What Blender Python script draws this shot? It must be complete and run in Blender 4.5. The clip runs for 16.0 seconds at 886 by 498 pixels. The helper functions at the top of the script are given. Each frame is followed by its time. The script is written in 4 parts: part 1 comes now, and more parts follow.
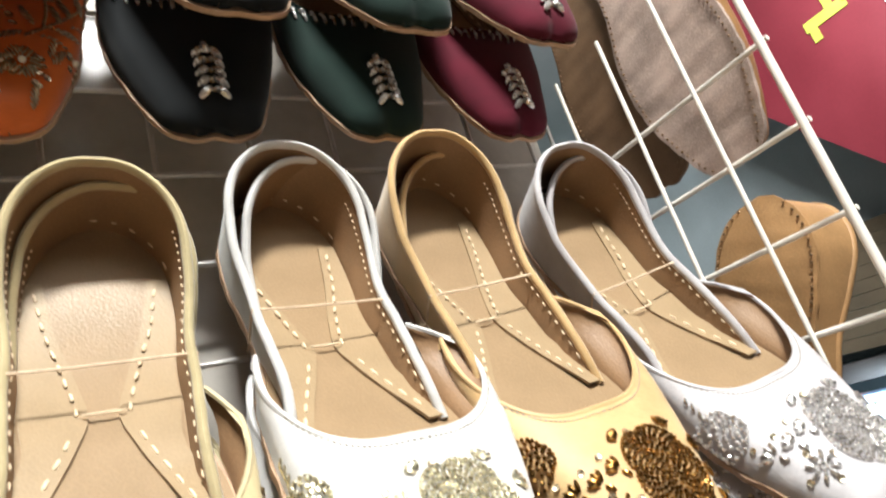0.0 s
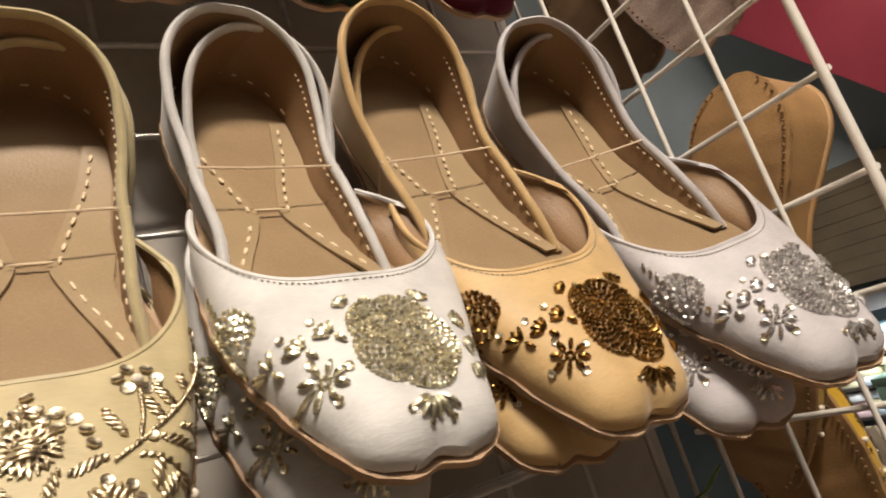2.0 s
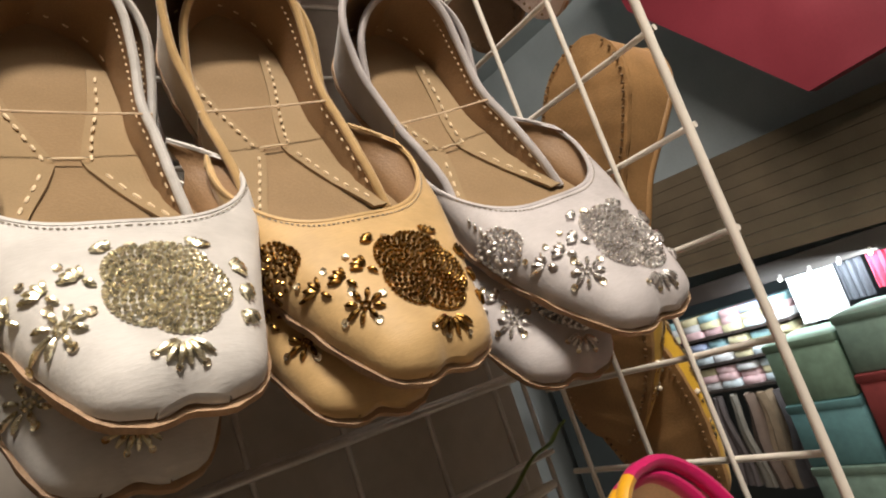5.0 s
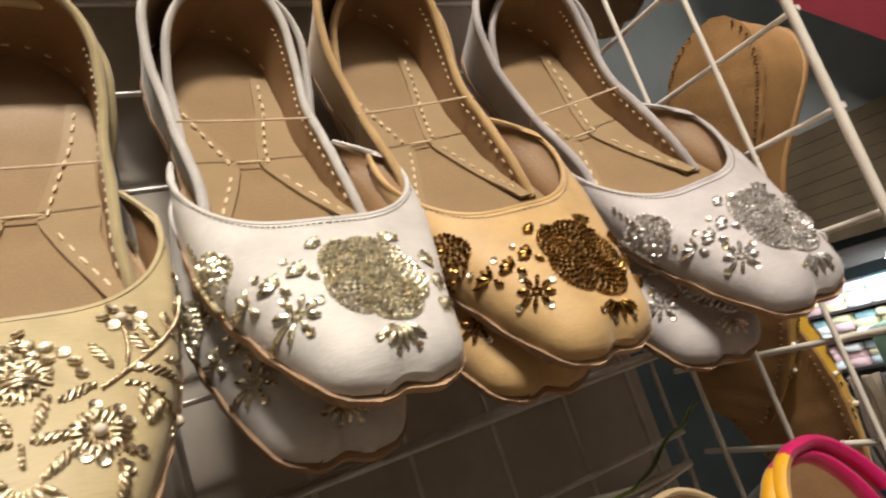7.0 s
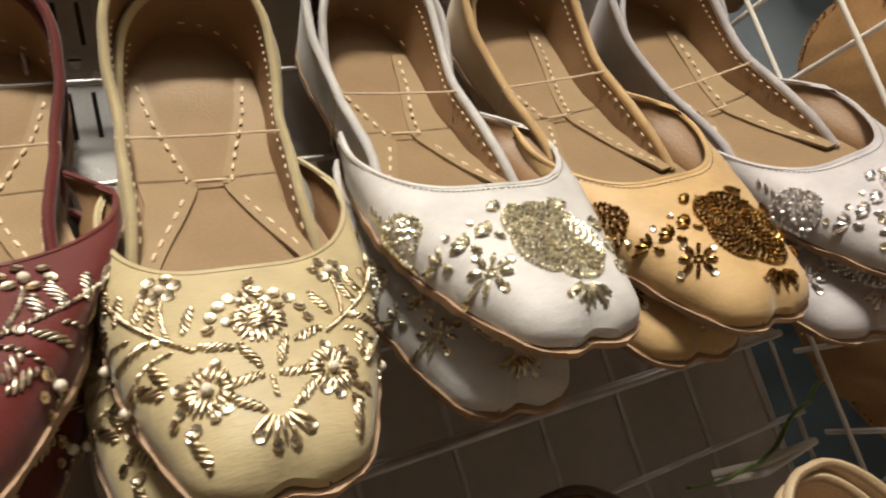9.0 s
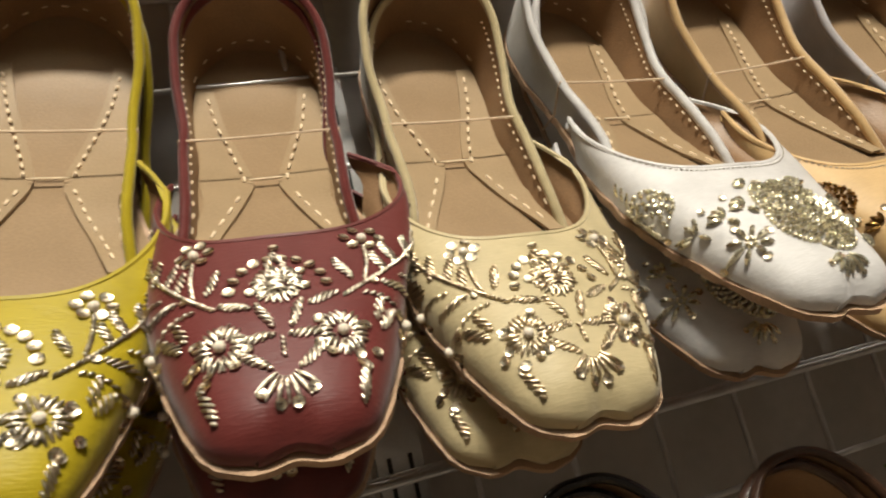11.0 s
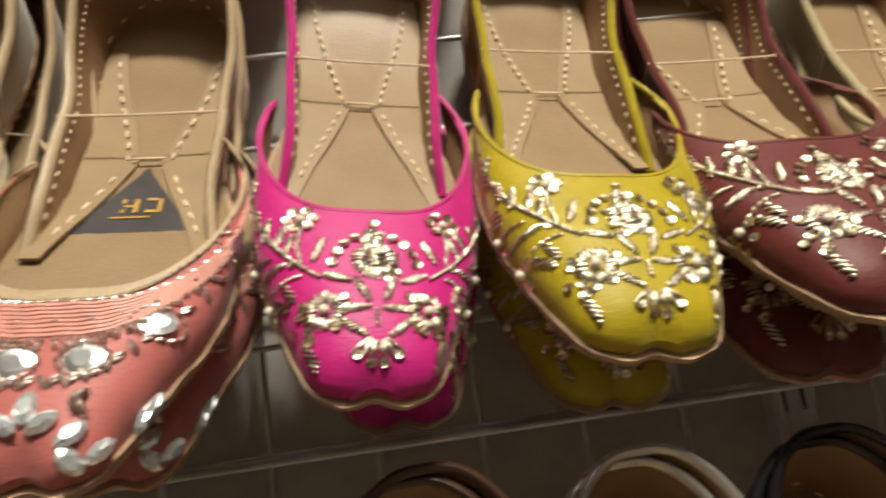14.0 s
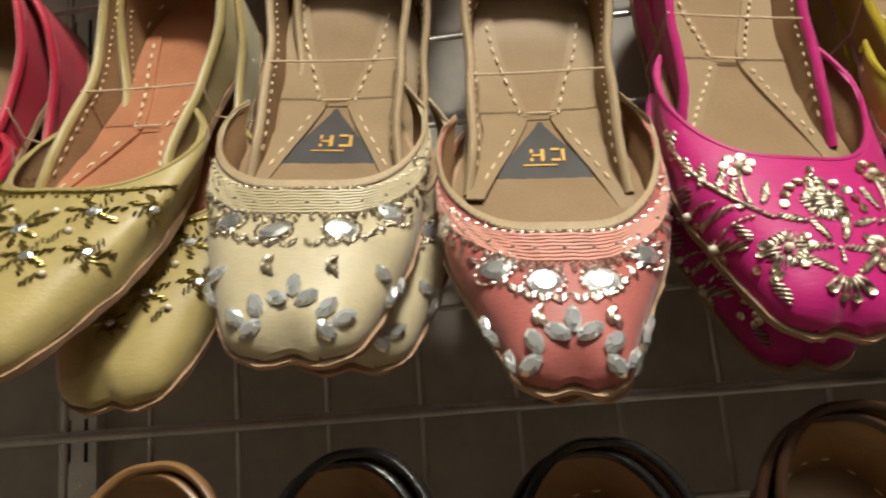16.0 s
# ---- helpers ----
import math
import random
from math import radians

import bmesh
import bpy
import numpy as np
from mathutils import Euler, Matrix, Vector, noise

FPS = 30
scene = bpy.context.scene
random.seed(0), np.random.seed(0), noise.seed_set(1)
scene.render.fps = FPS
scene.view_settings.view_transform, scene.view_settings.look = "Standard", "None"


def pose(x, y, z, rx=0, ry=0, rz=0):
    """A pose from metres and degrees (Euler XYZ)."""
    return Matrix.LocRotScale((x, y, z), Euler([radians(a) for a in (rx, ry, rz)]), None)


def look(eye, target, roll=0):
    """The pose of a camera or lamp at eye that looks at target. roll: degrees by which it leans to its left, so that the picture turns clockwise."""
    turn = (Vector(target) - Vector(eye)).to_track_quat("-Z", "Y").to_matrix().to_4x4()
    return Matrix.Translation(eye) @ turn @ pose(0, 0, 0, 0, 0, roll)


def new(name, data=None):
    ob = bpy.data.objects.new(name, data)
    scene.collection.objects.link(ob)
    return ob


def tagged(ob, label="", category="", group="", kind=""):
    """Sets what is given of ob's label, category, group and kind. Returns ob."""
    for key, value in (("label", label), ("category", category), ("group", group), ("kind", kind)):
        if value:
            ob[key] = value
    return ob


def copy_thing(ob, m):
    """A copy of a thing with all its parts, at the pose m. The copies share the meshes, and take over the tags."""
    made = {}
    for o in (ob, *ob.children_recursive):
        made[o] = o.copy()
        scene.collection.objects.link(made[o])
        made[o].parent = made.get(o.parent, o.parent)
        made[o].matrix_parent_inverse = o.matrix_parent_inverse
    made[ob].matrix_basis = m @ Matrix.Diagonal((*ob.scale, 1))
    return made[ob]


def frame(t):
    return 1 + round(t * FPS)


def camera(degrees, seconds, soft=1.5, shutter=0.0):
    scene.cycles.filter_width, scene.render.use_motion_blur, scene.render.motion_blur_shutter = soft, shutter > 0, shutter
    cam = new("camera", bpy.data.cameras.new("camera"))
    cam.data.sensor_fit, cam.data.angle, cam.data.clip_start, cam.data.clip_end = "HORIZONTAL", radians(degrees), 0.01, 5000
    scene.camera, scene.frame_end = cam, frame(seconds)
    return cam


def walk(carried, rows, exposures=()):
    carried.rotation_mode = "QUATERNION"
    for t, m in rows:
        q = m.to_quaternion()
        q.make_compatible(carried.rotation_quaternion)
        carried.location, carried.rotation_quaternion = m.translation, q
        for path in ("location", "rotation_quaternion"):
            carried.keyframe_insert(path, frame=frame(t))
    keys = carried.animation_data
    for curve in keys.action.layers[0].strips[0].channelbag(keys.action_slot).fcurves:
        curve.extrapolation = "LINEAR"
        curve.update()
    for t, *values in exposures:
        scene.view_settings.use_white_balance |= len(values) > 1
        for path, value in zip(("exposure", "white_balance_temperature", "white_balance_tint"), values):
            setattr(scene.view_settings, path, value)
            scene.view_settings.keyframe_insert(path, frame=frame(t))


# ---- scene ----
cam = camera(68.6, 16.0, 2.0, 0.5)
METRES, EYE, TILT, LEAN, TURN = 0.55, 1.5, 18.57, 16.16, -27.45
ROWS = [
    (0.0, 0.0, 0.0, 0.0, 0.0, 0.0, -0.0),
    (0.5, 0.0286, 0.0034, -0.0301, 0.22, -2.29, 0.21),
    (1.0, 0.0415, 0.011, -0.0572, -0.15, -4.11, 0.32),
    (1.5, 0.0326, 0.0123, -0.0706, 0.62, -4.79, 0.39),
    (2.0, 0.0413, 0.0174, -0.0714, 0.02, -4.52, 0.63),
    (2.5, 0.0753, 0.0262, -0.0735, -2.46, -4.99, 0.58),
    (3.0, 0.1182, 0.0342, -0.0773, -6.37, -5.75, 0.83),
    (5.5, 0.1258, 0.0209, -0.0924, -6.11, -6.44, -0.07),
    (6.0, 0.1137, 0.0147, -0.0869, -5.08, -6.22, 0.24),
    (6.5, 0.0898, 0.0063, -0.0883, -2.75, -6.84, 0.59),
    (7.0, 0.0622, -0.0023, -0.0835, 0.07, -7.81, 2.0),
    (7.5, 0.0422, -0.006, -0.0925, 1.72, -8.82, 1.56),
    (8.0, 0.0259, -0.0151, -0.0949, 3.0, -9.09, 1.89),
    (8.5, 0.0078, -0.0183, -0.0957, 3.96, -9.58, 1.95),
    (9.0, -0.0116, -0.0293, -0.0908, 5.24, -9.1, 1.55),
    (9.5, -0.0432, -0.0426, -0.0945, 7.36, -9.59, 1.62),
    (12.0, -0.1775, -0.151, -0.0893, 16.32, -9.87, 1.7),
    (12.5, -0.2216, -0.1805, -0.0911, 18.26, -10.63, 1.51),
    (13.0, -0.262, -0.2065, -0.1053, 20.47, -11.17, 0.85),
    (13.5, -0.2878, -0.2264, -0.1147, 20.92, -12.0, 0.81),
    (14.0, -0.3425, -0.2656, -0.1224, 24.75, -12.35, 0.86),
    (14.5, -0.3885, -0.2939, -0.1213, 28.09, -13.47, 2.72),
    (15.0, -0.4403, -0.3317, -0.1177, 31.3, -14.08, 3.39),
    (15.5, -0.4697, -0.3696, -0.1254, 34.0, -14.38, 3.01),
    (16.0, -0.5003, -0.4059, -0.1283, 35.59, -14.58, 2.08),
]
walk(cam, [(t, pose(0, 0, EYE, TILT, LEAN, TURN) @ pose(METRES * x, METRES * y, METRES * z, 90 + pitch, roll, yaw)) for t, x, y, z, yaw, pitch, roll in ROWS],
     exposures=[(0.0, 0.85, 5500, 3), (0.5, 0.35, 6150, 7), (1.0, 0.1, 6450, 10), (1.5, 0.0, 6500, 10), (8.0, 0.0, 6450, 9), (9.5, 0.03, 6200, 6), (12.0, 0.08, 6200, 4), (14.0, 0.14, 6250, 3), (14.6, 0.04, 6230, 3), (16.0, -0.03, 6150, 2)])


# ---------- world and light ----------
world = bpy.data.worlds.new("world")
scene.world = world
world.use_nodes = True
world.node_tree.nodes["Background"].inputs[0].default_value = (1.0, 0.90, 0.80, 1)
world.node_tree.nodes["Background"].inputs[1].default_value = 0.065


def area_lamp(name, eye, target, sx, sy, watts, colour):
    d = bpy.data.lights.new(name, "AREA")
    d.shape, d.size, d.size_y, d.energy, d.color = "RECTANGLE", sx, sy, watts, colour
    ob = new(name, d)
    ob.matrix_world = look(eye, target)
    return ob


LAMP = Vector((0.0, -0.68, 2.74))
area_lamp("tube_light", LAMP, (-0.05, 0.27, 1.55), 0.36, 0.10, 32, (1.0, 0.885, 0.75))
# Unseen broad fill lamp, added to lift the shade on rack and room.
area_lamp("room_fill_light", (0.3, -1.5, 3.05), (0.3, -1.4, 0.0), 1.2, 1.2, 14, (1.0, 0.90, 0.78))
area_lamp("shop_light", (2.70, 1.4, 1.33), (3.0, 1.5, 0.8), 0.7, 0.1, 6.5, (0.85, 0.95, 1.0))
# Unseen lamp without a fixture, added to brighten the sign and fascia.
area_lamp("lane_fill_light", (1.7, 0.3, 2.9), (2.6, 1.2, 1.9), 0.8, 0.3, 31, (1.0, 0.92, 0.82))


# ---------- materials ----------
def material(name, colour, rough=0.6, metal=0.0, scale=40.0, vary=0.12, bump=0.15, fine=900.0, sheen=0.0, coat=0.0, kind="noise", spec=0.5, rand=0.0, stretch=None, deep=0.0008):
    """A surface with large stains, fine grain and relief, in metres."""
    m = bpy.data.materials.new(name)
    m.use_nodes = True
    nt = m.node_tree
    b = nt.nodes["Principled BSDF"]
    tc = nt.nodes.new("ShaderNodeTexCoord")
    big = nt.nodes.new("ShaderNodeTexNoise")
    big.inputs["Scale"].default_value, big.inputs["Detail"].default_value = scale, 5
    small = nt.nodes.new("ShaderNodeTexVoronoi" if kind == "leather" else "ShaderNodeTexNoise")
    small.inputs["Scale"].default_value = fine
    for n in (big, small):
        nt.links.new(tc.outputs["Object"], n.inputs["Vector"])
    if stretch:
        mp = nt.nodes.new("ShaderNodeMapping")
        mp.inputs["Scale"].default_value = stretch
        nt.links.new(tc.outputs["Object"], mp.inputs["Vector"])
        nt.links.new(mp.outputs[0], small.inputs["Vector"])
        small.inputs["Detail"].default_value = 4
    out = small.outputs[0]
    mix = nt.nodes.new("ShaderNodeMath")
    mix.operation = "MULTIPLY_ADD"
    nt.links.new(out, mix.inputs[0])
    mix.inputs[1].default_value = 0.35
    nt.links.new(big.outputs[0], mix.inputs[2])
    ramp = nt.nodes.new("ShaderNodeValToRGB")
    lo = [max(0.0, c * (1 - 1.6 * vary)) for c in colour]
    hi = [min(1.0, c * (1 + vary)) for c in colour]
    ramp.color_ramp.elements[0].position, ramp.color_ramp.elements[0].color = 0.35, (*lo, 1)
    ramp.color_ramp.elements[1].position, ramp.color_ramp.elements[1].color = 0.85, (*hi, 1)
    nt.links.new(mix.outputs[0], ramp.inputs[0])
    last = ramp.outputs[0]
    if rand > 0:
        info = nt.nodes.new("ShaderNodeNewGeometry")
        hsv = nt.nodes.new("ShaderNodeHueSaturation")
        mr = nt.nodes.new("ShaderNodeMapRange")
        mr.inputs["To Min"].default_value, mr.inputs["To Max"].default_value = 1 - rand, 1 + rand
        nt.links.new(info.outputs["Random Per Island"], mr.inputs["Value"])
        nt.links.new(mr.outputs[0], hsv.inputs["Value"])
        nt.links.new(last, hsv.inputs["Color"])
        last = hsv.outputs[0]
    nt.links.new(last, b.inputs["Base Color"])
    rr = nt.nodes.new("ShaderNodeMapRange")
    rr.inputs["To Min"].default_value, rr.inputs["To Max"].default_value = max(0.03, rough - 0.12), min(1, rough + 0.12)
    nt.links.new(big.outputs[0], rr.inputs["Value"])
    nt.links.new(rr.outputs[0], b.inputs["Roughness"])
    b.inputs["Metallic"].default_value = metal
    b.inputs["Specular IOR Level"].default_value = spec
    if sheen:
        b.inputs["Sheen Weight"].default_value, b.inputs["Sheen Roughness"].default_value = sheen, 0.4
    if coat:
        b.inputs["Coat Weight"].default_value, b.inputs["Coat Roughness"].default_value = coat, 0.2
    if bump:
        bp = nt.nodes.new("ShaderNodeBump")
        bp.inputs["Strength"].default_value, bp.inputs["Distance"].default_value = bump, deep
        nt.links.new(mix.outputs[0], bp.inputs["Height"])
        nt.links.new(bp.outputs[0], b.inputs["Normal"])
    return m


def glow(name, colour, strength):
    m = bpy.data.materials.new(name)
    m.use_nodes = True
    b = m.node_tree.nodes["Principled BSDF"]
    b.inputs["Base Color"].default_value = (*colour, 1)
    b.inputs["Emission Color"].default_value = (*colour, 1)
    b.inputs["Emission Strength"].default_value = strength
    return m


def satin(name, c, sheen=0.25, rough=0.5):
    return material(name, c, rough, scale=70, vary=0.10, bump=0.42, fine=420, sheen=sheen, spec=0.35, stretch=(0.55, 3.0, 1.6), deep=0.0010)


def leather(name, c, rough=0.48, vary=0.12, spec=0.45):
    return material(name, c, rough, scale=38, vary=vary, bump=0.3, fine=900, kind="leather", spec=spec)


TAN = leather("tan_lining_leather", (0.27, 0.16, 0.082))
INSOLE = leather("insole_leather", (0.29, 0.198, 0.112), 0.32, 0.08, 0.20)
FLAP = leather("flap_leather", (0.32, 0.228, 0.130), 0.40, 0.07, 0.22)
ORANGE_IN = leather("orange_insole_leather", (0.44, 0.19, 0.10), 0.42)
SOLE = leather("sole_leather", (0.40, 0.26, 0.16), 0.6, 0.2)
SOLE_GREY = leather("worn_grey_sole_leather", (0.42, 0.32, 0.27), 0.7, 0.3)
SOLE_TAN = leather("tan_sole_leather", (0.36, 0.205, 0.085), 0.55, 0.18)
SOLE_BROWN = leather("brown_sole_leather", (0.15, 0.088, 0.045), 0.6, 0.2)
CREAM_IN = leather("cream_insole_leather", (0.72, 0.55, 0.38), 0.5)
THREAD = material("cotton_thread", (0.78, 0.62, 0.42), 0.8, scale=300, bump=0.1)
THREAD_DIM = material("grey_thread", (0.36, 0.32, 0.27), 0.8, scale=300, bump=0.1)
BAND = material("rubber_band", (0.70, 0.54, 0.38), 0.5, scale=200, bump=0.05)
GOLD = material("gilt_bullion_wire", (0.49, 0.40, 0.27), 0.33, 1.0, scale=300, vary=0.25, bump=0.8, fine=1500, rand=0.5)
PALEGOLD = material("pale_gilt_wire", (0.52, 0.46, 0.36), 0.34, 1.0, scale=300, vary=0.25, bump=0.8, fine=1500, rand=0.5)
SILVERY = material("silver_gilt_beads", (0.76, 0.70, 0.52), 0.27, 0.9, scale=300, vary=0.2, bump=0.1, rand=0.3)
ANTIQUE = material("antique_bronze_beads", (0.30, 0.17, 0.05), 0.25, 1.0, scale=300, vary=0.25, bump=0.1, rand=0.4)
STEELY = material("silver_beads", (0.78, 0.75, 0.73), 0.27, 0.9, scale=300, vary=0.2, bump=0.1, rand=0.3)
OLIVEB = material("olive_antique_beads", (0.34, 0.28, 0.10), 0.3, 1.0, scale=300, vary=0.2, bump=0.1, rand=0.3)
ROSEB = material("rose_beads", (0.86, 0.70, 0.64), 0.32, 1.0, scale=300, vary=0.2, bump=0.1, rand=0.3)
SEQUIN = material("gold_sequin", (0.86, 0.74, 0.54), 0.26, 1.0, scale=300, vary=0.1, bump=0.0, rand=0.15)
PEARL = material("pearl", (0.85, 0.76, 0.62), 0.2, 0.0, scale=300, vary=0.04, bump=0.0, coat=0.6)
MIRROR = material("mirror_glass", (0.95, 0.96, 0.96), 0.24, 0.9, scale=200, vary=0.03, bump=0.0)
CRYSTAL = material("cut_crystal", (0.90, 0.94, 1.0), 0.08, 0.70, scale=200, vary=0.06, bump=0.0)
WIRE_WHITE = material("white_powder_coated_wire", (0.78, 0.73, 0.66), 0.4, scale=60, vary=0.06, bump=0.05)
WIRE_GREY = material("galvanised_wire", (0.60, 0.57, 0.54), 0.34, 0.7, scale=60, vary=0.15, bump=0.05)
STEEL = material("grey_steel_upright", (0.70, 0.69, 0.67), 0.24, 0.5, scale=30, vary=0.12, bump=0.04)
# Near-black colour stands for the shade inside slots and screw heads.
DARK = material("slot_shade", (0.02, 0.018, 0.016), 0.8, scale=50, bump=0.0)
BOARD = material("grey_laminate_board", (0.42, 0.385, 0.345), 0.34, scale=9, vary=0.14, bump=0.05, fine=120)
PLASTER = material("blue_grey_plaster", (0.40, 0.45, 0.47), 0.8, scale=3, vary=0.12, bump=0.2, fine=120)
WARMWALL = material("warm_wall_paint", (0.50, 0.45, 0.38), 0.8, scale=2, vary=0.1, bump=0.1, fine=100)
FLOORT = material("floor_tile", (0.35, 0.30, 0.25), 0.4, scale=3, vary=0.15, bump=0.05, fine=100)
SIGN = material("red_sign_vinyl", (0.150, 0.018, 0.027), 0.4, scale=4, vary=0.12, bump=0.03, fine=80)
SLAT = material("tan_soffit_slat", (0.13, 0.097, 0.062), 0.9, scale=6, vary=0.2, bump=0.1, fine=100)
BEAM = material("dark_brown_beam", (0.035, 0.026, 0.022), 0.5, scale=8, vary=0.2, bump=0.1, fine=100)


# ---------- mesh helpers ----------
class Bag:
    """Collects many small pieces into one mesh."""

    def __init__(self):
        self.v, self.f, self.m = [], [], []

    def add(self, vs, fs, mi=0):
        o = len(self.v)
        self.v += [tuple(p) for p in vs]
        self.f += [tuple(i + o for i in f) for f in fs]
        self.m += [mi] * len(fs)

    def tube(self, pts, r, n=6, closed=False, flat=1.0, mi=0):
        pts = [Vector(p) for p in pts]
        k = len(pts)
        rings = []
        up = Vector((0.13, 0.21, 0.97))
        for i, p in enumerate(pts):
            a = pts[(i - 1) % k] if (closed or i > 0) else p
            c = pts[(i + 1) % k] if (closed or i < k - 1) else p
            t = (c - a).normalized()
            s = t.cross(up)
            s = s.normalized() if s.length > 1e-6 else Vector((1, 0, 0))
            w = s.cross(t)
            rr = r[i] if isinstance(r, (list, tuple)) else r
            rings.append([p + s * (rr * math.cos(2 * math.pi * j / n)) + w * (rr * flat * math.sin(2 * math.pi * j / n)) for j in range(n)])
        fs = []
        for i in range(k if closed else k - 1):
            for j in range(n):
                fs.append((i * n + j, i * n + (j + 1) % n, ((i + 1) % k) * n + (j + 1) % n, ((i + 1) % k) * n + j))
        if not closed:
            fs += [tuple(reversed(range(n))), tuple(range((k - 1) * n, k * n))]
        self.add([p for ring in rings for p in ring], fs, mi)

    def capsule(self, p, q, r, n=6, mi=0):
        p, q = Vector(p), Vector(q)
        d = q - p
        self.tube([p, p + d * 0.18, p + d * 0.82, q], [r * 0.45, r, r, r * 0.45], n, mi=mi)

    def ball(self, c, r, n=6, m=4, sz=1.0, axis=None, mi=0):
        c = Vector(c)
        q = Vector((0, 0, 1)).rotation_difference(Vector(axis)) if axis is not None else None
        vs, fs = [], []
        for i in range(m + 1):
            a = math.pi * i / m
            for j in range(n):
                b = 2 * math.pi * j / n
                v = Vector((r * math.sin(a) * math.cos(b), r * math.sin(a) * math.sin(b), r * sz * math.cos(a)))
                vs.append(c + (q @ v if q else v))
        for i in range(m):
            for j in range(n):
                fs.append((i * n + j, (i + 1) * n + j, (i + 1) * n + (j + 1) % n, i * n + (j + 1) % n))
        self.add(vs, fs, mi)

    def disc(self, c, nrm, r, h=0.0002, n=12, hole=0.20, mi=0):
        """A cupped sequin with a hole."""
        c, nrm = Vector(c), Vector(nrm).normalized()
        s = nrm.orthogonal().normalized()
        w = nrm.cross(s)
        vs = []
        for rr, z in ((r * hole, 0.0), (r * 0.72, h * 0.2), (r, h), (r, h - 0.0002)):
            vs += [c + nrm * z + (s * math.cos(2 * math.pi * j / n) + w * math.sin(2 * math.pi * j / n)) * rr for j in range(n)]
        fs = [(k * n + j, k * n + (j + 1) % n, (k + 1) * n + (j + 1) % n, (k + 1) * n + j) for k in range(3) for j in range(n)]
        self.add(vs, fs, mi)

    def gem(self, c, nrm, along, a, b, h, n=10):
        """A faceted stone, a by b, pointed along one way."""
        c, nrm = Vector(c), Vector(nrm).normalized()
        al = Vector(along)
        al = (al - nrm * al.dot(nrm)).normalized()
        si = nrm.cross(al)
        vs = []
        for k, (f, z) in enumerate(((1.0, 0.0), (1.0, 0.25 * h), (0.55, h))):
            for j in range(n):
                t = 2 * math.pi * (j + 0.5 * (k == 2)) / n
                vs.append(c + nrm * z + al * (a * f * math.cos(t)) + si * (b * f * math.sin(t) * (0.75 + 0.25 * abs(math.sin(t)))))
        fs = [tuple(range(2 * n, 3 * n)), tuple(reversed(range(n)))]
        for k in range(2):
            for j in range(n):
                fs.append((k * n + j, k * n + (j + 1) % n, (k + 1) * n + (j + 1) % n, (k + 1) * n + j))
        self.add(vs, fs)

    def box(self, x0, x1, y0, y1, z0, z1, mi=0):
        v = [(x, y, z) for x in (x0, x1) for y in (y0, y1) for z in (z0, z1)]
        self.add(v, [(0, 1, 3, 2), (4, 6, 7, 5), (0, 4, 5, 1), (2, 3, 7, 6), (0, 2, 6, 4), (1, 5, 7, 3)], mi)

    def shell(self, grid, thick, mi=(0, 1), wrap=False):
        """A closed sheet from a grid of points, given thickness inwards; mi: outside and inside."""
        g = np.array(grid, float)
        du = np.gradient(g, axis=0)
        dv = np.gradient(g, axis=1)
        nr = np.cross(du, dv)
        nr /= np.maximum(np.linalg.norm(nr, axis=2, keepdims=True), 1e-9)
        inner = g - nr * thick
        I, J = g.shape[:2]
        o = I * J
        fs = [(i * J + j, (i + 1) * J + j, (i + 1) * J + j + 1, i * J + j + 1) for i in range(I - 1) for j in range(J - 1)]
        self.add(list(g.reshape(-1, 3)) + list(inner.reshape(-1, 3)), fs, mi[0])
        base = len(self.v) - 2 * o
        back = [tuple(base + o + k for k in reversed(f)) for f in fs]
        self.f += back
        self.m += [mi[1]] * len(back)
        edge = [i * J for i in range(I)] + [(I - 1) * J + j for j in range(1, J)] + [i * J + J - 1 for i in range(I - 2, -1, -1)] + [j for j in range(J - 2, 0, -1)]
        for a, b in zip(edge, edge[1:] + edge[:1]):
            self.f.append((base + b, base + a, base + o + a, base + o + b))
            self.m.append(mi[0])

    def mesh(self, name, mats, smooth=True, shape=None):
        me = bpy.data.meshes.new(name)
        if shape:
            self.v = [shape(p) for p in self.v]
        me.from_pydata(self.v, [], self.f)
        for m in mats:
            me.materials.append(m)
        if len(mats) > 1:
            me.polygons.foreach_set("material_index", self.m)
        bm = bmesh.new()
        bm.from_mesh(me)
        bmesh.ops.recalc_face_normals(bm, faces=bm.faces)
        bm.to_mesh(me)
        bm.free()
        if smooth:
            me.polygons.foreach_set("use_smooth", [True] * len(me.polygons))
            me.set_sharp_from_angle(angle=radians(50))
        return me


def part(name, bag, mats, parent=None, label="", smooth=True):
    me = bag if isinstance(bag, bpy.types.Mesh) else bag.mesh(name, mats if isinstance(mats, (list, tuple)) else [mats], smooth)
    ob = new(name, me)
    if parent:
        ob.parent = parent
    if label:
        ob["label"] = label
    return ob


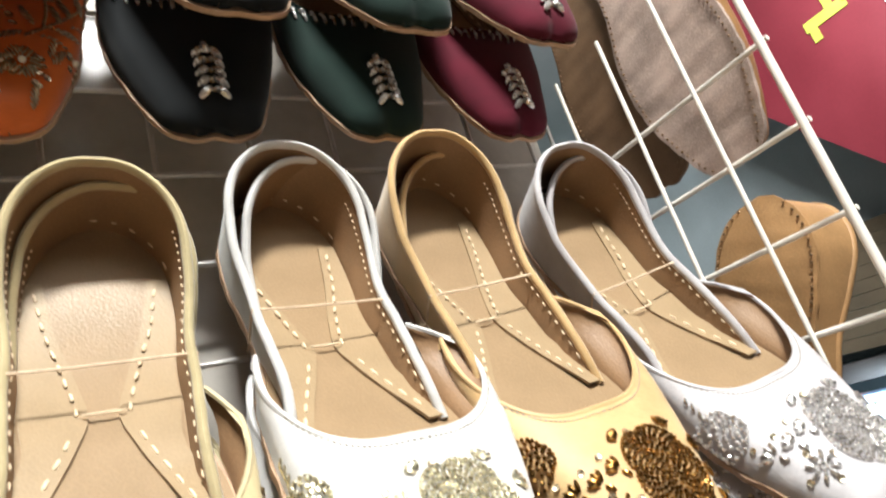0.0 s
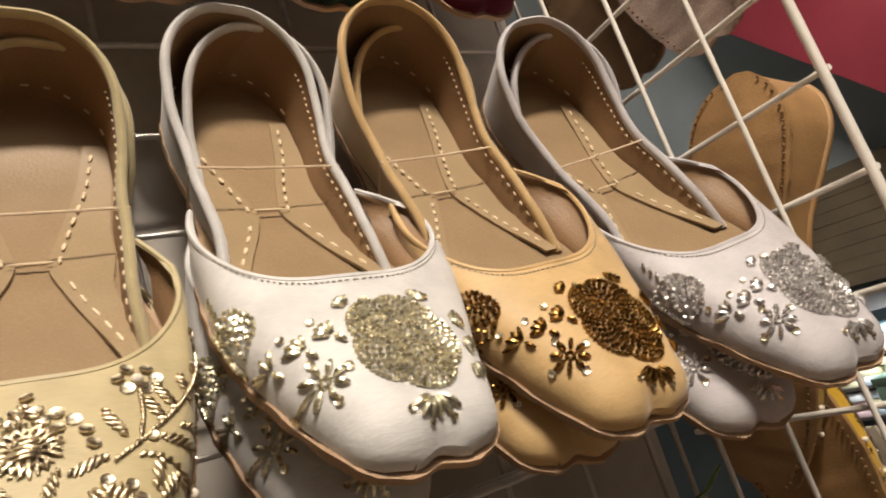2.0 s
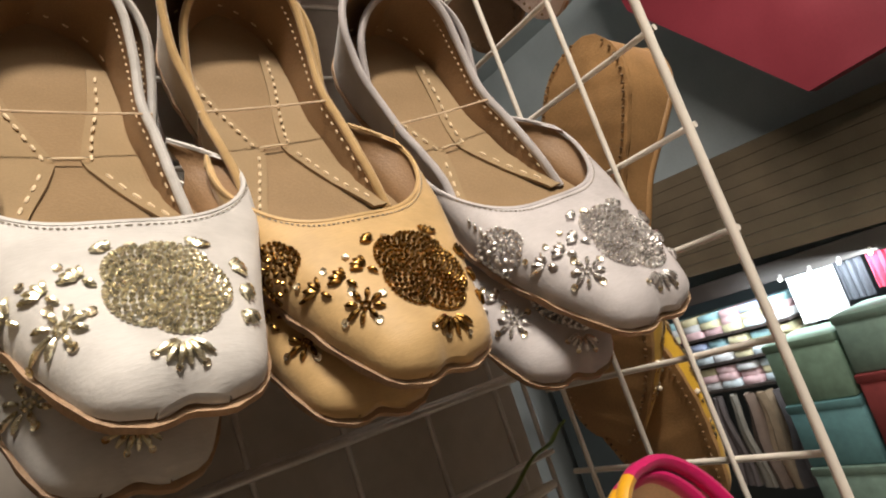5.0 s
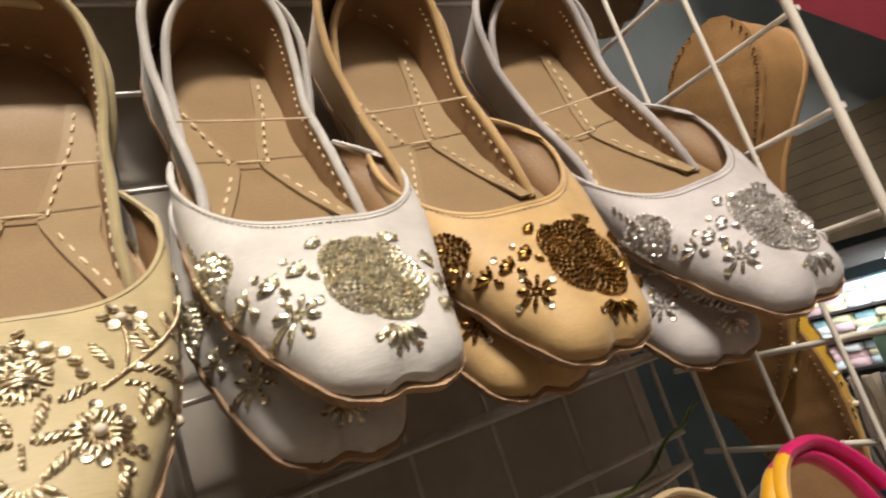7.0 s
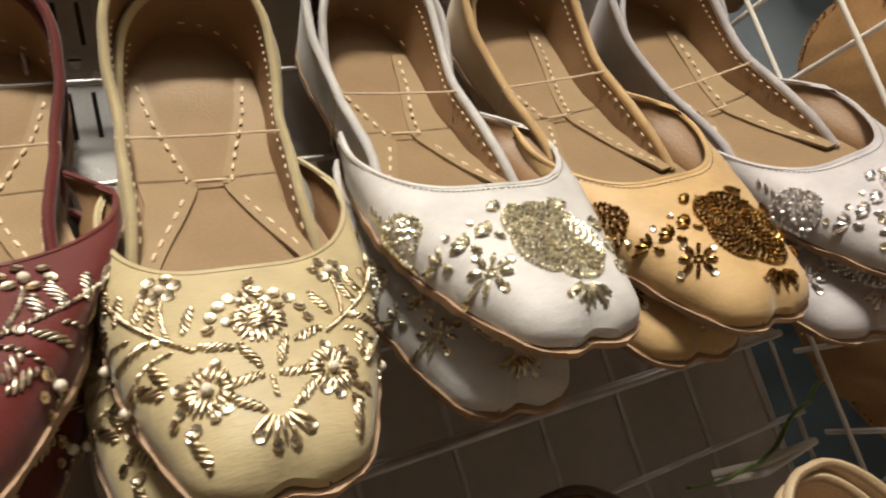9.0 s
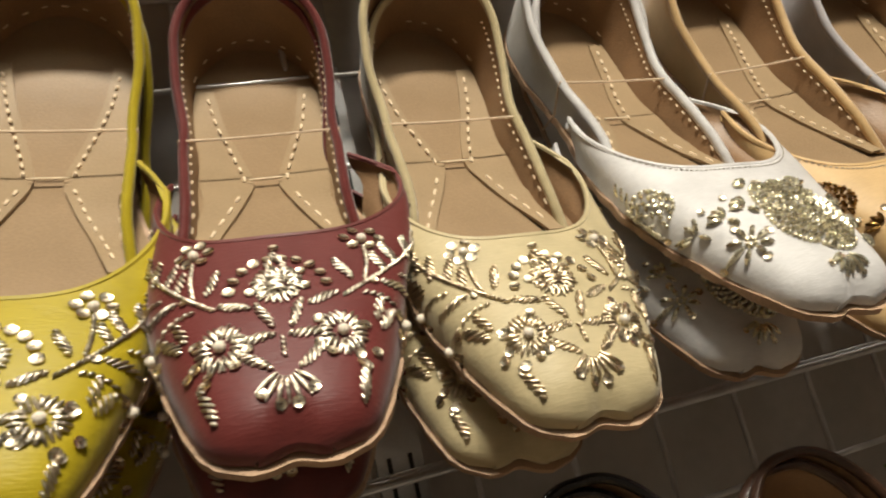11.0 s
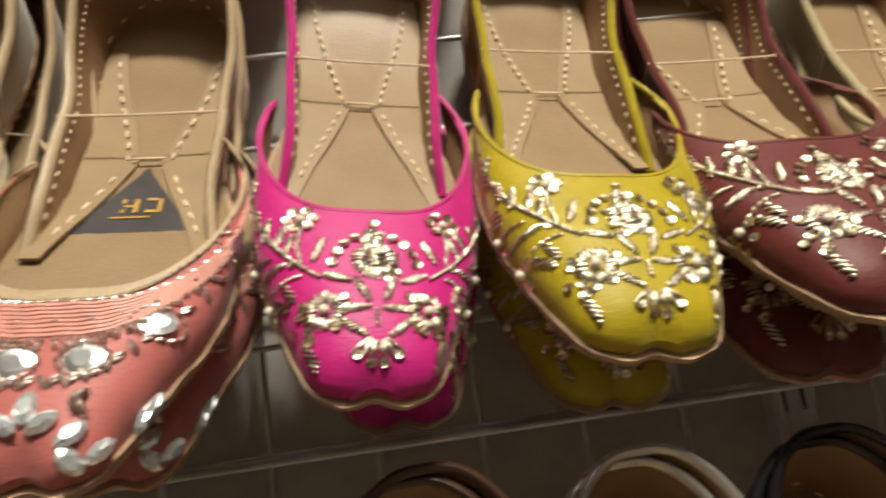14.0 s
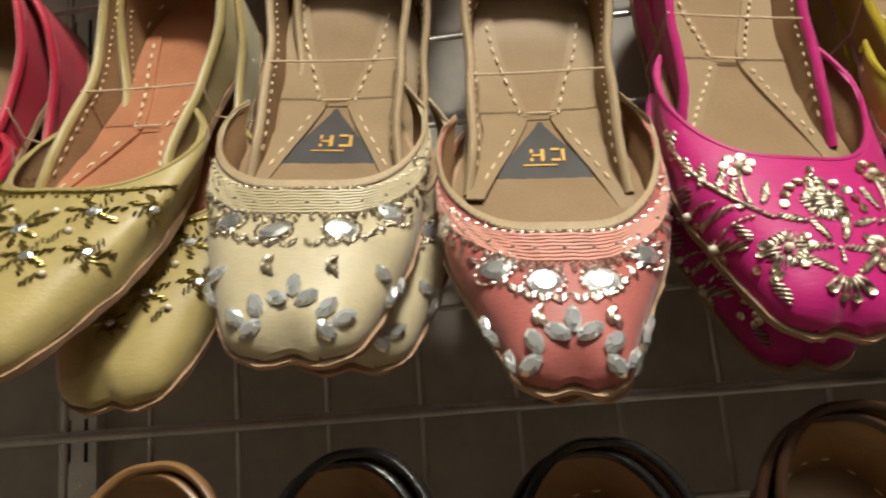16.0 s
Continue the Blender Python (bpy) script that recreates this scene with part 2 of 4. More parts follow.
def curve_value(y, pts):
    """A smooth monotone curve through the points."""
    xs = [p[0] for p in pts]
    vs = [p[1] for p in pts]
    if y <= xs[0]:
        return vs[0]
    if y >= xs[-1]:
        return vs[-1]
    k = next(i for i in range(len(xs) - 1) if xs[i + 1] >= y)

    def slope(i):
        if i == 0 or i == len(xs) - 1:
            j = min(i, len(xs) - 2)
            return (vs[j + 1] - vs[j]) / (xs[j + 1] - xs[j])
        a = (vs[i] - vs[i - 1]) / (xs[i] - xs[i - 1])
        b = (vs[i + 1] - vs[i]) / (xs[i + 1] - xs[i])
        return 0 if a * b <= 0 else 2 * a * b / (a + b)
    h = xs[k + 1] - xs[k]
    t = (y - xs[k]) / h
    return ((2 * t ** 3 - 3 * t * t + 1) * vs[k] + (t ** 3 - 2 * t * t + t) * h * slope(k) + (3 * t * t - 2 * t ** 3) * vs[k + 1] + (t ** 3 - t * t) * h * slope(k + 1))


def ease(a, b, x):
    t = min(1, max(0, (x - a) / (b - a)))
    return t * t * (3 - 2 * t)


# ---------- the flat shoe: heel at y = 0, toe at y = LONG, insole at z = 0 ----------
LONG, WAIST, BEND, TAPER = 0.258, 0.107, [0.40], [0.0]
WIDTH = [(0.042, 0.0325), (0.055, 0.0328), (0.09, 0.0300), (0.115, 0.0315), (0.15, 0.0395), (0.178, 0.0418), (0.20, 0.0402), (0.225, 0.0335), (0.243, 0.0265), (0.251, 0.0228), (0.2555, 0.0180), (0.2575, 0.0125), (0.258, 0.0095)]
HEIGHT = [(0.11, 0.034), (0.165, 0.0235), (0.185, 0.0225), (0.21, 0.0215), (0.232, 0.0180), (0.247, 0.0140), (0.254, 0.0095), (0.258, 0.0045)]
POW = 2.5


def half_width(y):
    if y < 0.042:
        return 0.0325 * math.sqrt(max(0.0, 1 - ((0.042 - y) / 0.042) ** 2))
    return curve_value(y, WIDTH) * (1 - TAPER[0] * ease(0.190, 0.250, y))


def spring(y):
    return 0.015 * max(0.0, (y - 0.115) / 0.143) ** 2


FLARE = [0.0055, -0.0125]


def vamp_at(a, y):
    """The vamp's outside: a from -1 to 1 across, from sole to sole."""
    th = math.pi / 2 * (1 - abs(a))
    w, h = half_width(y) + 0.0006 + 0.0042 * (1 - ease(0.115, 0.170, y)), curve_value(y, HEIGHT)
    x = w * max(0.0, math.cos(th)) ** (2 / POW) * (1 if a > 0 else -1)
    z = h * max(0.0, math.sin(th)) ** (2 / POW) + spring(y)
    x += (FLARE[0] if a > 0 else FLARE[1]) * ease(0.108, 0.132, y) * (1 - ease(0.145, 0.232, y)) * ease(0.001, 0.017, z - spring(y)) * ease(0.0, 0.62, abs(a))
    notch = math.exp(-(x / 0.0048) ** 2)
    z -= 0.0016 * notch * ease(0.242, 0.257, y)
    return Vector((x, y - 0.0028 * notch * ease(0.236, 0.256, y), z))


def bent(p):
    """The empty shoe is drawn together at the waist: behind it the heel curls up."""
    x, y, z = p
    if y >= WAIST:
        return (x, y, z)
    k = BEND[0] / WAIST
    f = k * (WAIST - y)
    return (x, WAIST - math.sin(f) / k + z * math.sin(f), (1 - math.cos(f)) / k + z * math.cos(f))


def vamp_xy(x, y, lift=0.0):
    """A point over (x, y) on the vamp and its normal."""
    def a_of(xx):
        r = min(0.999, abs(xx) / (half_width(y) + 0.0006 + 0.0042 * (1 - ease(0.115, 0.170, y))))
        return (1 - math.acos(r ** (POW / 2)) / (math.pi / 2)) * (1 if xx > 0 else -1)
    a = a_of(x)
    p = vamp_at(a, y)
    e = 0.01
    n = (vamp_at(min(1, a + e), y) - vamp_at(max(-1, a - e), y)).cross(vamp_at(a, y + 0.0005) - vamp_at(a, y - 0.0005)).normalized()
    if n.z < 0:
        n = -n
    return p + n * lift, n


THROAT = [0.176]


def throat(a):
    """Where the vamp begins: a round opening between two ears."""
    r = math.sin(abs(a) * math.pi / 2) ** (2 / POW) / (0.955 if a > 0 else 0.91)
    f = max(0.0, 1 - r ** 3.8)
    ear = 0.119 if a > 0 else 0.113
    return ear + (THROAT[0] - ear) * f ** 0.60 + 0.020 * ease(0.76, 1.0, abs(a)) ** 1.5


def inner_edge(y):
    return curve_value(y, [(0.03, 0.0215), (0.06, 0.0165), (0.09, 0.0085), (WAIST, 0.0052), (0.122, 0.0095), (0.145, 0.0190), (0.17, 0.0280)])


def slab(bag, left, right, ys, top, bottom, n=6, mi=0):
    g = [[(left(y) + (right(y) - left(y)) * i / n, y) for i in range(n + 1)] for y in ys]
    I, J = len(g), n + 1
    vs = [(x, y, top(x, y)) for row in g for x, y in row] + [(x, y, bottom(x, y)) for row in g for x, y in row]
    o = I * J
    fs = []
    for i in range(I - 1):
        for j in range(J - 1):
            f = (i * J + j, i * J + j + 1, (i + 1) * J + j + 1, (i + 1) * J + j)
            fs += [f, tuple(o + k for k in reversed(f))]
    edge = [i * J for i in range(I)] + [(I - 1) * J + j for j in range(1, J)] + [i * J + J - 1 for i in range(I - 2, -1, -1)] + [j for j in range(J - 2, 0, -1)]
    for a, b in zip(edge, edge[1:] + edge[:1]):
        fs.append((a, b, o + b, o + a))
    bag.add(vs, fs, mi)


def quarter_height(y):
    return curve_value(y, [(0.0, 0.044), (0.03, 0.037), (0.06, 0.0265), (0.095, 0.0185), (0.115, 0.0165), (0.140, 0.0125), (0.162, 0.0030)])


def quarter_at(t, f, off=0.0):
    y = 0.162 * t * t
    w = half_width(max(y, 1e-6))
    s = 1 if t > 0 else -1
    x = s * max(0.0, w + off * min(1, abs(t) * 5) + 0.0025 * f - 0.0050 * ease(0.100, 0.140, y) - 0.0045 * ease(0.120, 0.150, y))
    yy = y - 0.005 * f * max(0, 1 - y / 0.045) - off * max(0, 1 - abs(t) * 3)
    return Vector((x, yy, 0.0005 + f * quarter_height(y)))


MESHES = {}


def shared(key, make):
    if key not in MESHES:
        MESHES[key] = make()
    return MESHES[key]


def with_mats(me, mats):
    m = me.copy()
    for i, k in enumerate(mats):
        m.materials[i] = k
    return m


def make_vamp():
    b = Bag()
    A = [-1 + 2 * i / 44 for i in range(45)]
    S = [i / 26 for i in range(27)]
    b.shell([[vamp_at(a, throat(a) + (LONG - throat(a)) * (1 - (1 - s) ** 1.25)) for s in S] for a in A], 0.0015)
    # the front lip that closes the toe
    b.shell([[vamp_at(a, LONG) * 1.0 - Vector((0, -0.0006 * math.sin(math.pi * k / 4), (vamp_at(a, LONG).z - spring(LONG) + 0.001) * k / 4)) for k in range(5)] for a in A[6:39]], 0.0008)
    return b.mesh("vamp", [FLAP, TAN])


def make_quarter():
    b = Bag()
    T = [-1 + 2 * i / 60 for i in range(61)]
    b.shell([[quarter_at(t, f / 7) for f in range(8)] for t in T], 0.0018)
    return b.mesh("quarter", [FLAP, TAN], shape=bent)


def make_rim(t0=-1.0, t1=1.0, r=0.0022):
    b = Bag()
    T = [t0 + (t1 - t0) * i / 64 for i in range(65)]
    b.tube([quarter_at(t, 1.0, -0.0009) for t in T], r, 8, flat=1.25)
    return b.mesh("binding", [FLAP], shape=bent)


def make_throat_rim():
    b = Bag()
    A = [-0.86 + 1.72 * i / 60 for i in range(61)]
    pts = [vamp_at(a, throat(a)) - Vector((0, 0.0002, 0.0006)) for a in A]
    b.tube(pts, 0.0012, 6)
    return b.mesh("throat_binding", [FLAP])


def make_insole():
    b = Bag()
    ys = [0.0015 + (LONG - 0.006) * (i / 50) ** 1.0 for i in range(51)]
    hw = lambda y: max(0.0006, half_width(y) - 0.0012)
    slab(b, lambda y: -hw(y), hw, ys, lambda x, y: 0.0008 + spring(y) + 0.9 * x * x, lambda x, y: -0.001 + spring(y), 8)
    return b.mesh("insole", [INSOLE], shape=bent)


def make_sole():
    b = Bag()
    ys = [-0.0012 + (LONG + 0.0035) * i / 70 for i in range(71)]
    hw = lambda y: max(0.004, half_width(min(LONG, max(0.0004, y - 0.001 * ease(0.2, 0.25, y)))) + 0.0012 * ease(0.1, 0.15, y) + 0.0004 + 0.0003 * math.sin(y * 420))
    slab(b, lambda y: -hw(y), hw, ys, lambda x, y: -0.0004 + spring(y) + 0.0005 * math.sin(y * 260 + 9 * x), lambda x, y: -0.0034 + spring(y) + 0.0002 * math.sin(y * 190 + 1) + 0.0002 * math.sin(y * 431 + 30 * x), 16)
    b.v = [(x, y - 0.0028 * math.exp(-(x / 0.0048) ** 2) * ease(0.236, 0.256, y), z - 0.0012 * math.exp(-(x / 0.0048) ** 2) * ease(0.236, 0.256, y)) for x, y, z in b.v]
    return b.mesh("sole", [SOLE], shape=bent)


def make_flap(side, end):
    b = Bag()
    ys = [0.034 + (end - 0.034) * i / 34 for i in range(35)]
    up = 0.0035 if end < 0.17 else 0.0012
    lift = lambda x, y: 0.0022 + 0.9 * x * x + up * ease(0.135, 0.165, y) + 0.0005 * math.sin(60 * y)
    outer = lambda y: side * (half_width(y) - 0.0025 - 0.005 * ease(0.1, 0.13, y))
    inner = lambda y: side * min(inner_edge(y), abs(outer(y)) - 0.002)
    slab(b, inner, outer, ys, lift, lambda x, y: lift(x, y) - 0.0014, 6)
    return b.mesh("lining_flap", [FLAP], shape=bent)


def make_stitches(side, dense, end):
    b = Bag()
    y, r = 0.040, random.Random(3 + side)
    step = 0.0056 if dense else 0.0078
    while y < 0.155:
        for e in ((0.0038,) if not dense else (0.0036,)):
            x = side * (inner_edge(y) + e)
            y2 = y + step * 0.52
            x2 = side * (inner_edge(y2) + e)
            if abs(y - WAIST) > 0.004:
                z = 0.0029 + 0.9 * x * x + (0.0035 if end < 0.17 else 0.0012) * ease(0.135, 0.165, y)
                b.capsule((x, y, z), (x2 + r.uniform(-0.0003, 0.0003), y2, z), 0.00075, 5)
        y += step
    return b.mesh("stitching", [THREAD], shape=bent)


def make_heel_stitches():
    b = Bag()
    for i in range(9):
        t = -0.42 + 0.84 * i / 8
        p, q = quarter_at(t - 0.016, 0.16, -0.0024), quarter_at(t + 0.016, 0.16, -0.0024)
        b.capsule(p, q, 0.0005, 5)
    return b.mesh("heel_stitching", [THREAD], shape=bent)


def make_rim_stitches():
    """Small stitches inside the binding, along both sides of the opening."""
    b = Bag()
    for s in (-1, 1):
        for i in range(24):
            t = s * (0.42 + 0.55 * i / 24)
            b.capsule(quarter_at(t, 0.80, -0.0028), quarter_at(t + s * 0.009, 0.80, -0.0028), 0.00042, 4)
    return b.mesh("binding_stitching", [THREAD], shape=bent)


def make_tack():
    b = Bag()
    b.capsule((-0.0075, WAIST, 0.0042), (0.0075, WAIST + 0.0004, 0.0042), 0.0006, 5)
    return b.mesh("bar_tack", [THREAD])


# ---------- embroidery ----------
class Motif:
    """Beads, bullion strokes, sequins and pearls laid on the vamp; x across, d from the throat's middle to the toe."""

    def __init__(self, seed):
        self.base = THROAT[0] + 0.002
        self.scale, self.shift = 1.0, 0.0
        self.beads, self.sequins, self.pearls, self.r = Bag(), [], [], random.Random(seed)

    def at(self, x, d, lift=0.0):
        return vamp_xy(x + self.shift, min(LONG - 0.003, self.base + d * self.scale), lift)

    def stroke(self, x, d, ang, length, r=0.00075):
        r *= 1.03
        c, s = math.cos(ang), math.sin(ang)
        p, n = self.at(x - c * length / 2, d - s * length / 2, r * 0.7)
        q, n2 = self.at(x + c * length / 2, d + s * length / 2, r * 0.7)
        mid = (p + q) / 2 + n * r * 0.9
        self.beads.tube([p, p.lerp(mid, 0.6), mid, q.lerp(mid, 0.6), q], [r * 0.5, r, r, r, r * 0.5], 6)

    def bead(self, x, d, r=0.0008):
        p, n = self.at(x, d, r * 0.6)
        self.beads.ball(p, r, 6, 4)

    def sequin(self, x, d, r=0.0016):
        r *= 0.98
        p, n = self.at(x, d, 0.0006)
        n = (n + Vector((self.r.uniform(-0.3, 0.3), self.r.uniform(-0.3, 0.3), self.r.uniform(0, 0.2)))).normalized()
        self.sequins.append((p, n, r))

    def pearl(self, x, d, r=0.0018):
        p, n = self.at(x, d, r * 0.7)
        self.pearls.append((p, r))

    def flower(self, x, d, r, petals=6, pearl=True, per=4):
        """Petals of close bullion bars, each petal hatched along its own way."""
        for k in range(petals):
            a = 2 * math.pi * k / petals + self.r.uniform(-0.12, 0.12)
            c, s = math.cos(a), math.sin(a)
            for j in range(per):
                o = (j - (per - 1) / 2) * r * 0.215
                rr = r * (0.66 - 0.05 * abs(j - (per - 1) / 2)) + self.r.uniform(-0.0003, 0.0003)
                self.stroke(x + rr * c - o * s, d + rr * s + o * c, a + self.r.uniform(-0.1, 0.1), r * (0.66 - 0.07 * abs(j - (per - 1) / 2)), 0.00062)
        for k in range(4):
            a = self.r.uniform(0, 6.28)
            self.sequin(x + r * 1.02 * math.cos(a), d + r * 1.02 * math.sin(a), 0.0016)
        if pearl:
            self.pearl(x, d)
        else:
            for j in range(5):
                self.stroke(x + self.r.uniform(-0.0006, 0.0006), d + (j - 2) * r * 0.16, self.r.uniform(-0.2, 0.2), r * 0.7, 0.00075)

    def leaf(self, x, d, ang, size=0.006, n=4):
        """A twisted bullion leaf: short slanted strokes along a line."""
        c, s = math.cos(ang), math.sin(ang)
        k = max(3, int(size / 0.0013))
        for i in range(k):
            t = (i / (k - 1) - 0.5) * size
            wdt = 0.0031 * math.sin(math.pi * (i + 0.7) / (k + 0.4)) + 0.0006
            self.stroke(x + c * t, d + s * t, ang + 0.75, wdt * 1.25, 0.00056)

    def spray(self, x, d, ang, size=0.007, n=5, seq=True):
        for k in range(n):
            a = ang + (k - (n - 1) / 2) * 0.42
            self.stroke(x + math.cos(a) * size * 0.6, d + math.sin(a) * size * 0.6, a, size * 0.7, 0.00092)
            if seq and k % 2 == 0:
                self.sequin(x + math.cos(a) * size, d + math.sin(a) * size, 0.0012)

    def cord(self, pts, r=0.00085):
        """A twisted cord along points (x, d)."""
        out = []
        for (x0, d0), (x1, d1) in zip(pts, pts[1:]):
            k = max(1, round(math.hypot(x1 - x0, d1 - d0) / 0.0016))
            out += [(x0 + (x1 - x0) * i / k, d0 + (d1 - d0) * i / k) for i in range(k)]
        for i, (x, d) in enumerate(out[:-1]):
            x1, d1 = out[i + 1]
            a = math.atan2(d1 - d, x1 - x) + 0.55
            self.stroke(x, d, a, 0.0020, 0.00052)

    def done(self, parent, mat, seqmat=None, label=""):
        if self.beads.v:
            part("embroidery", self.beads, mat, parent, label)["kind"] = "stuff"
        for p, n, r in self.sequins:
            ob = part("sequin", shared(("sequin", r), lambda: sequin_mesh(r)), None, parent)
            ob.matrix_basis = Matrix.Translation(p) @ Vector((0, 0, 1)).rotation_difference(n).to_matrix().to_4x4()
        for p, r in self.pearls:
            me = shared(("pearl", r), lambda: pearl_mesh(r))
            ob = part("pearl", me, None, parent)
            ob.location = p


def sequin_mesh(r):
    b = Bag()
    b.disc((0, 0, 0), (0, 0, 1), r)
    return b.mesh("sequin", [SEQUIN])


def pearl_mesh(r):
    b = Bag()
    b.ball((0, 0, 0), r, 10, 6)
    return b.mesh("pearl", [PEARL])


def bezier(p0, p1, p2, n=8):
    return [((1 - t) ** 2 * p0[0] + 2 * t * (1 - t) * p1[0] + t * t * p2[0], (1 - t) ** 2 * p0[1] + 2 * t * (1 - t) * p1[1] + t * t * p2[1]) for t in [i / n for i in range(n + 1)]]


def floral(seed):
    """Vines from both sides round a crowned flower, two pearl flowers and a spray."""
    m = Motif(seed)
    m.scale = 1.09 * (LONG - THROAT[0]) / 0.0725
    m.flower(0, 0.0205, 0.0082, 7, False, 5)
    for k in range(10):
        a = math.radians(188 + 164 * k / 9)
        m.sequin(0.0140 * math.cos(a), 0.0235 + 0.0140 * math.sin(a), 0.0019)
    m.leaf(-0.001, 0.0105, -1.2, 0.006)
    m.leaf(0.002, 0.0105, -1.9, 0.005)
    m.sequin(0, 0.0045, 0.0018)
    for k in range(7):
        a = math.radians(35 + 110 * k / 6)
        m.stroke(0.0065 * math.cos(a), 0.0480 + 0.0070 * math.sin(a), a, 0.0070, 0.00062)
    for k in range(4):
        a = math.radians(40 + 100 * k / 3)
        m.sequin(0.0085 * math.cos(a), 0.0480 + 0.0105 * math.sin(a), 0.0017)
    m.cord([(0, 0.0400), (0, 0.0480)], 0.0008)
    for s in (-1, 1):
        A = lambda ang: ang if s > 0 else math.pi - ang
        m.flower(s * 0.0165, 0.0395, 0.0074, 6, True, 4)
        for k in range(4):
            m.sequin(s * (0.0165 + 0.0088 * math.cos(k * 0.9 - 0.7)), 0.0395 + 0.0088 * math.sin(k * 0.9 - 0.3), 0.0018)
        m.leaf(s * 0.0045, 0.0320, A(2.0), 0.0085)
        m.leaf(s * 0.0070, 0.0390, A(0.05), 0.0090)
        m.leaf(s * 0.0080, 0.0455, A(-0.65), 0.0100)
        m.leaf(s * 0.0125, 0.0275, A(-0.35), 0.0080)
        m.leaf(s * 0.0200, 0.0535, A(1.9), 0.0085)
        m.sequin(s * 0.0215, 0.0490, 0.0017)
        m.cord(bezier((s * 0.0395, -0.030), (s * 0.0425, 0.010), (s * 0.0160, 0.0285), 14))
        m.cord(bezier((s * 0.0360, 0.0300), (s * 0.028, 0.0235), (s * 0.0205, 0.0265), 8))
        m.cord(bezier((s * 0.0240, 0.006), (s * 0.0255, 0.014), (s * 0.0235, 0.0225), 6))
        m.cord(bezier((s * 0.0415, 0.0140), (s * 0.036, 0.0140), (s * 0.0300, 0.0175), 6))
        m.pearl(s * 0.0235, 0.0025)
        for k in range(6):
            m.sequin(s * (0.0235 + 0.0040 * math.cos(k * 1.05)), 0.0015 + 0.0040 * math.sin(k * 1.05), 0.0020)
        m.pearl(s * 0.0362, 0.0300)
        for k in range(5):
            m.sequin(s * (0.0370 + 0.0036 * math.cos(k * 1.25)), 0.0320 + 0.0036 * math.sin(k * 1.25), 0.0017)
        m.pearl(s * 0.0418, 0.0140, 0.0018)
        for x, d, a, z in ((0.0300, 0.0075, 1.1, 0.008), (0.0345, 0.0030, 1.25, 0.008), (0.0375, -0.0030, 1.4, 0.007), (0.0185, 0.0160, 1.15, 0.0085), (0.0275, 0.0120, 1.2, 0.007),
                           (0.0330, 0.0205, 0.1, 0.008), (0.0300, 0.0330, 2.2, 0.007), (0.0400, -0.0140, 1.4, 0.006), (0.0385, -0.0190, 1.0, 0.006), (0.0400, 0.0060, 1.6, 0.006), (0.0275, 0.0305, 1.9, 0.006)):
            m.leaf(s * x, d, A(a), z)
        for x, d in ((0.0395, -0.0250), (0.0385, -0.0210), (0.0265, 0.0205), (0.0405, 0.0190)):
            m.sequin(s * x, d, 0.0015)
    return m


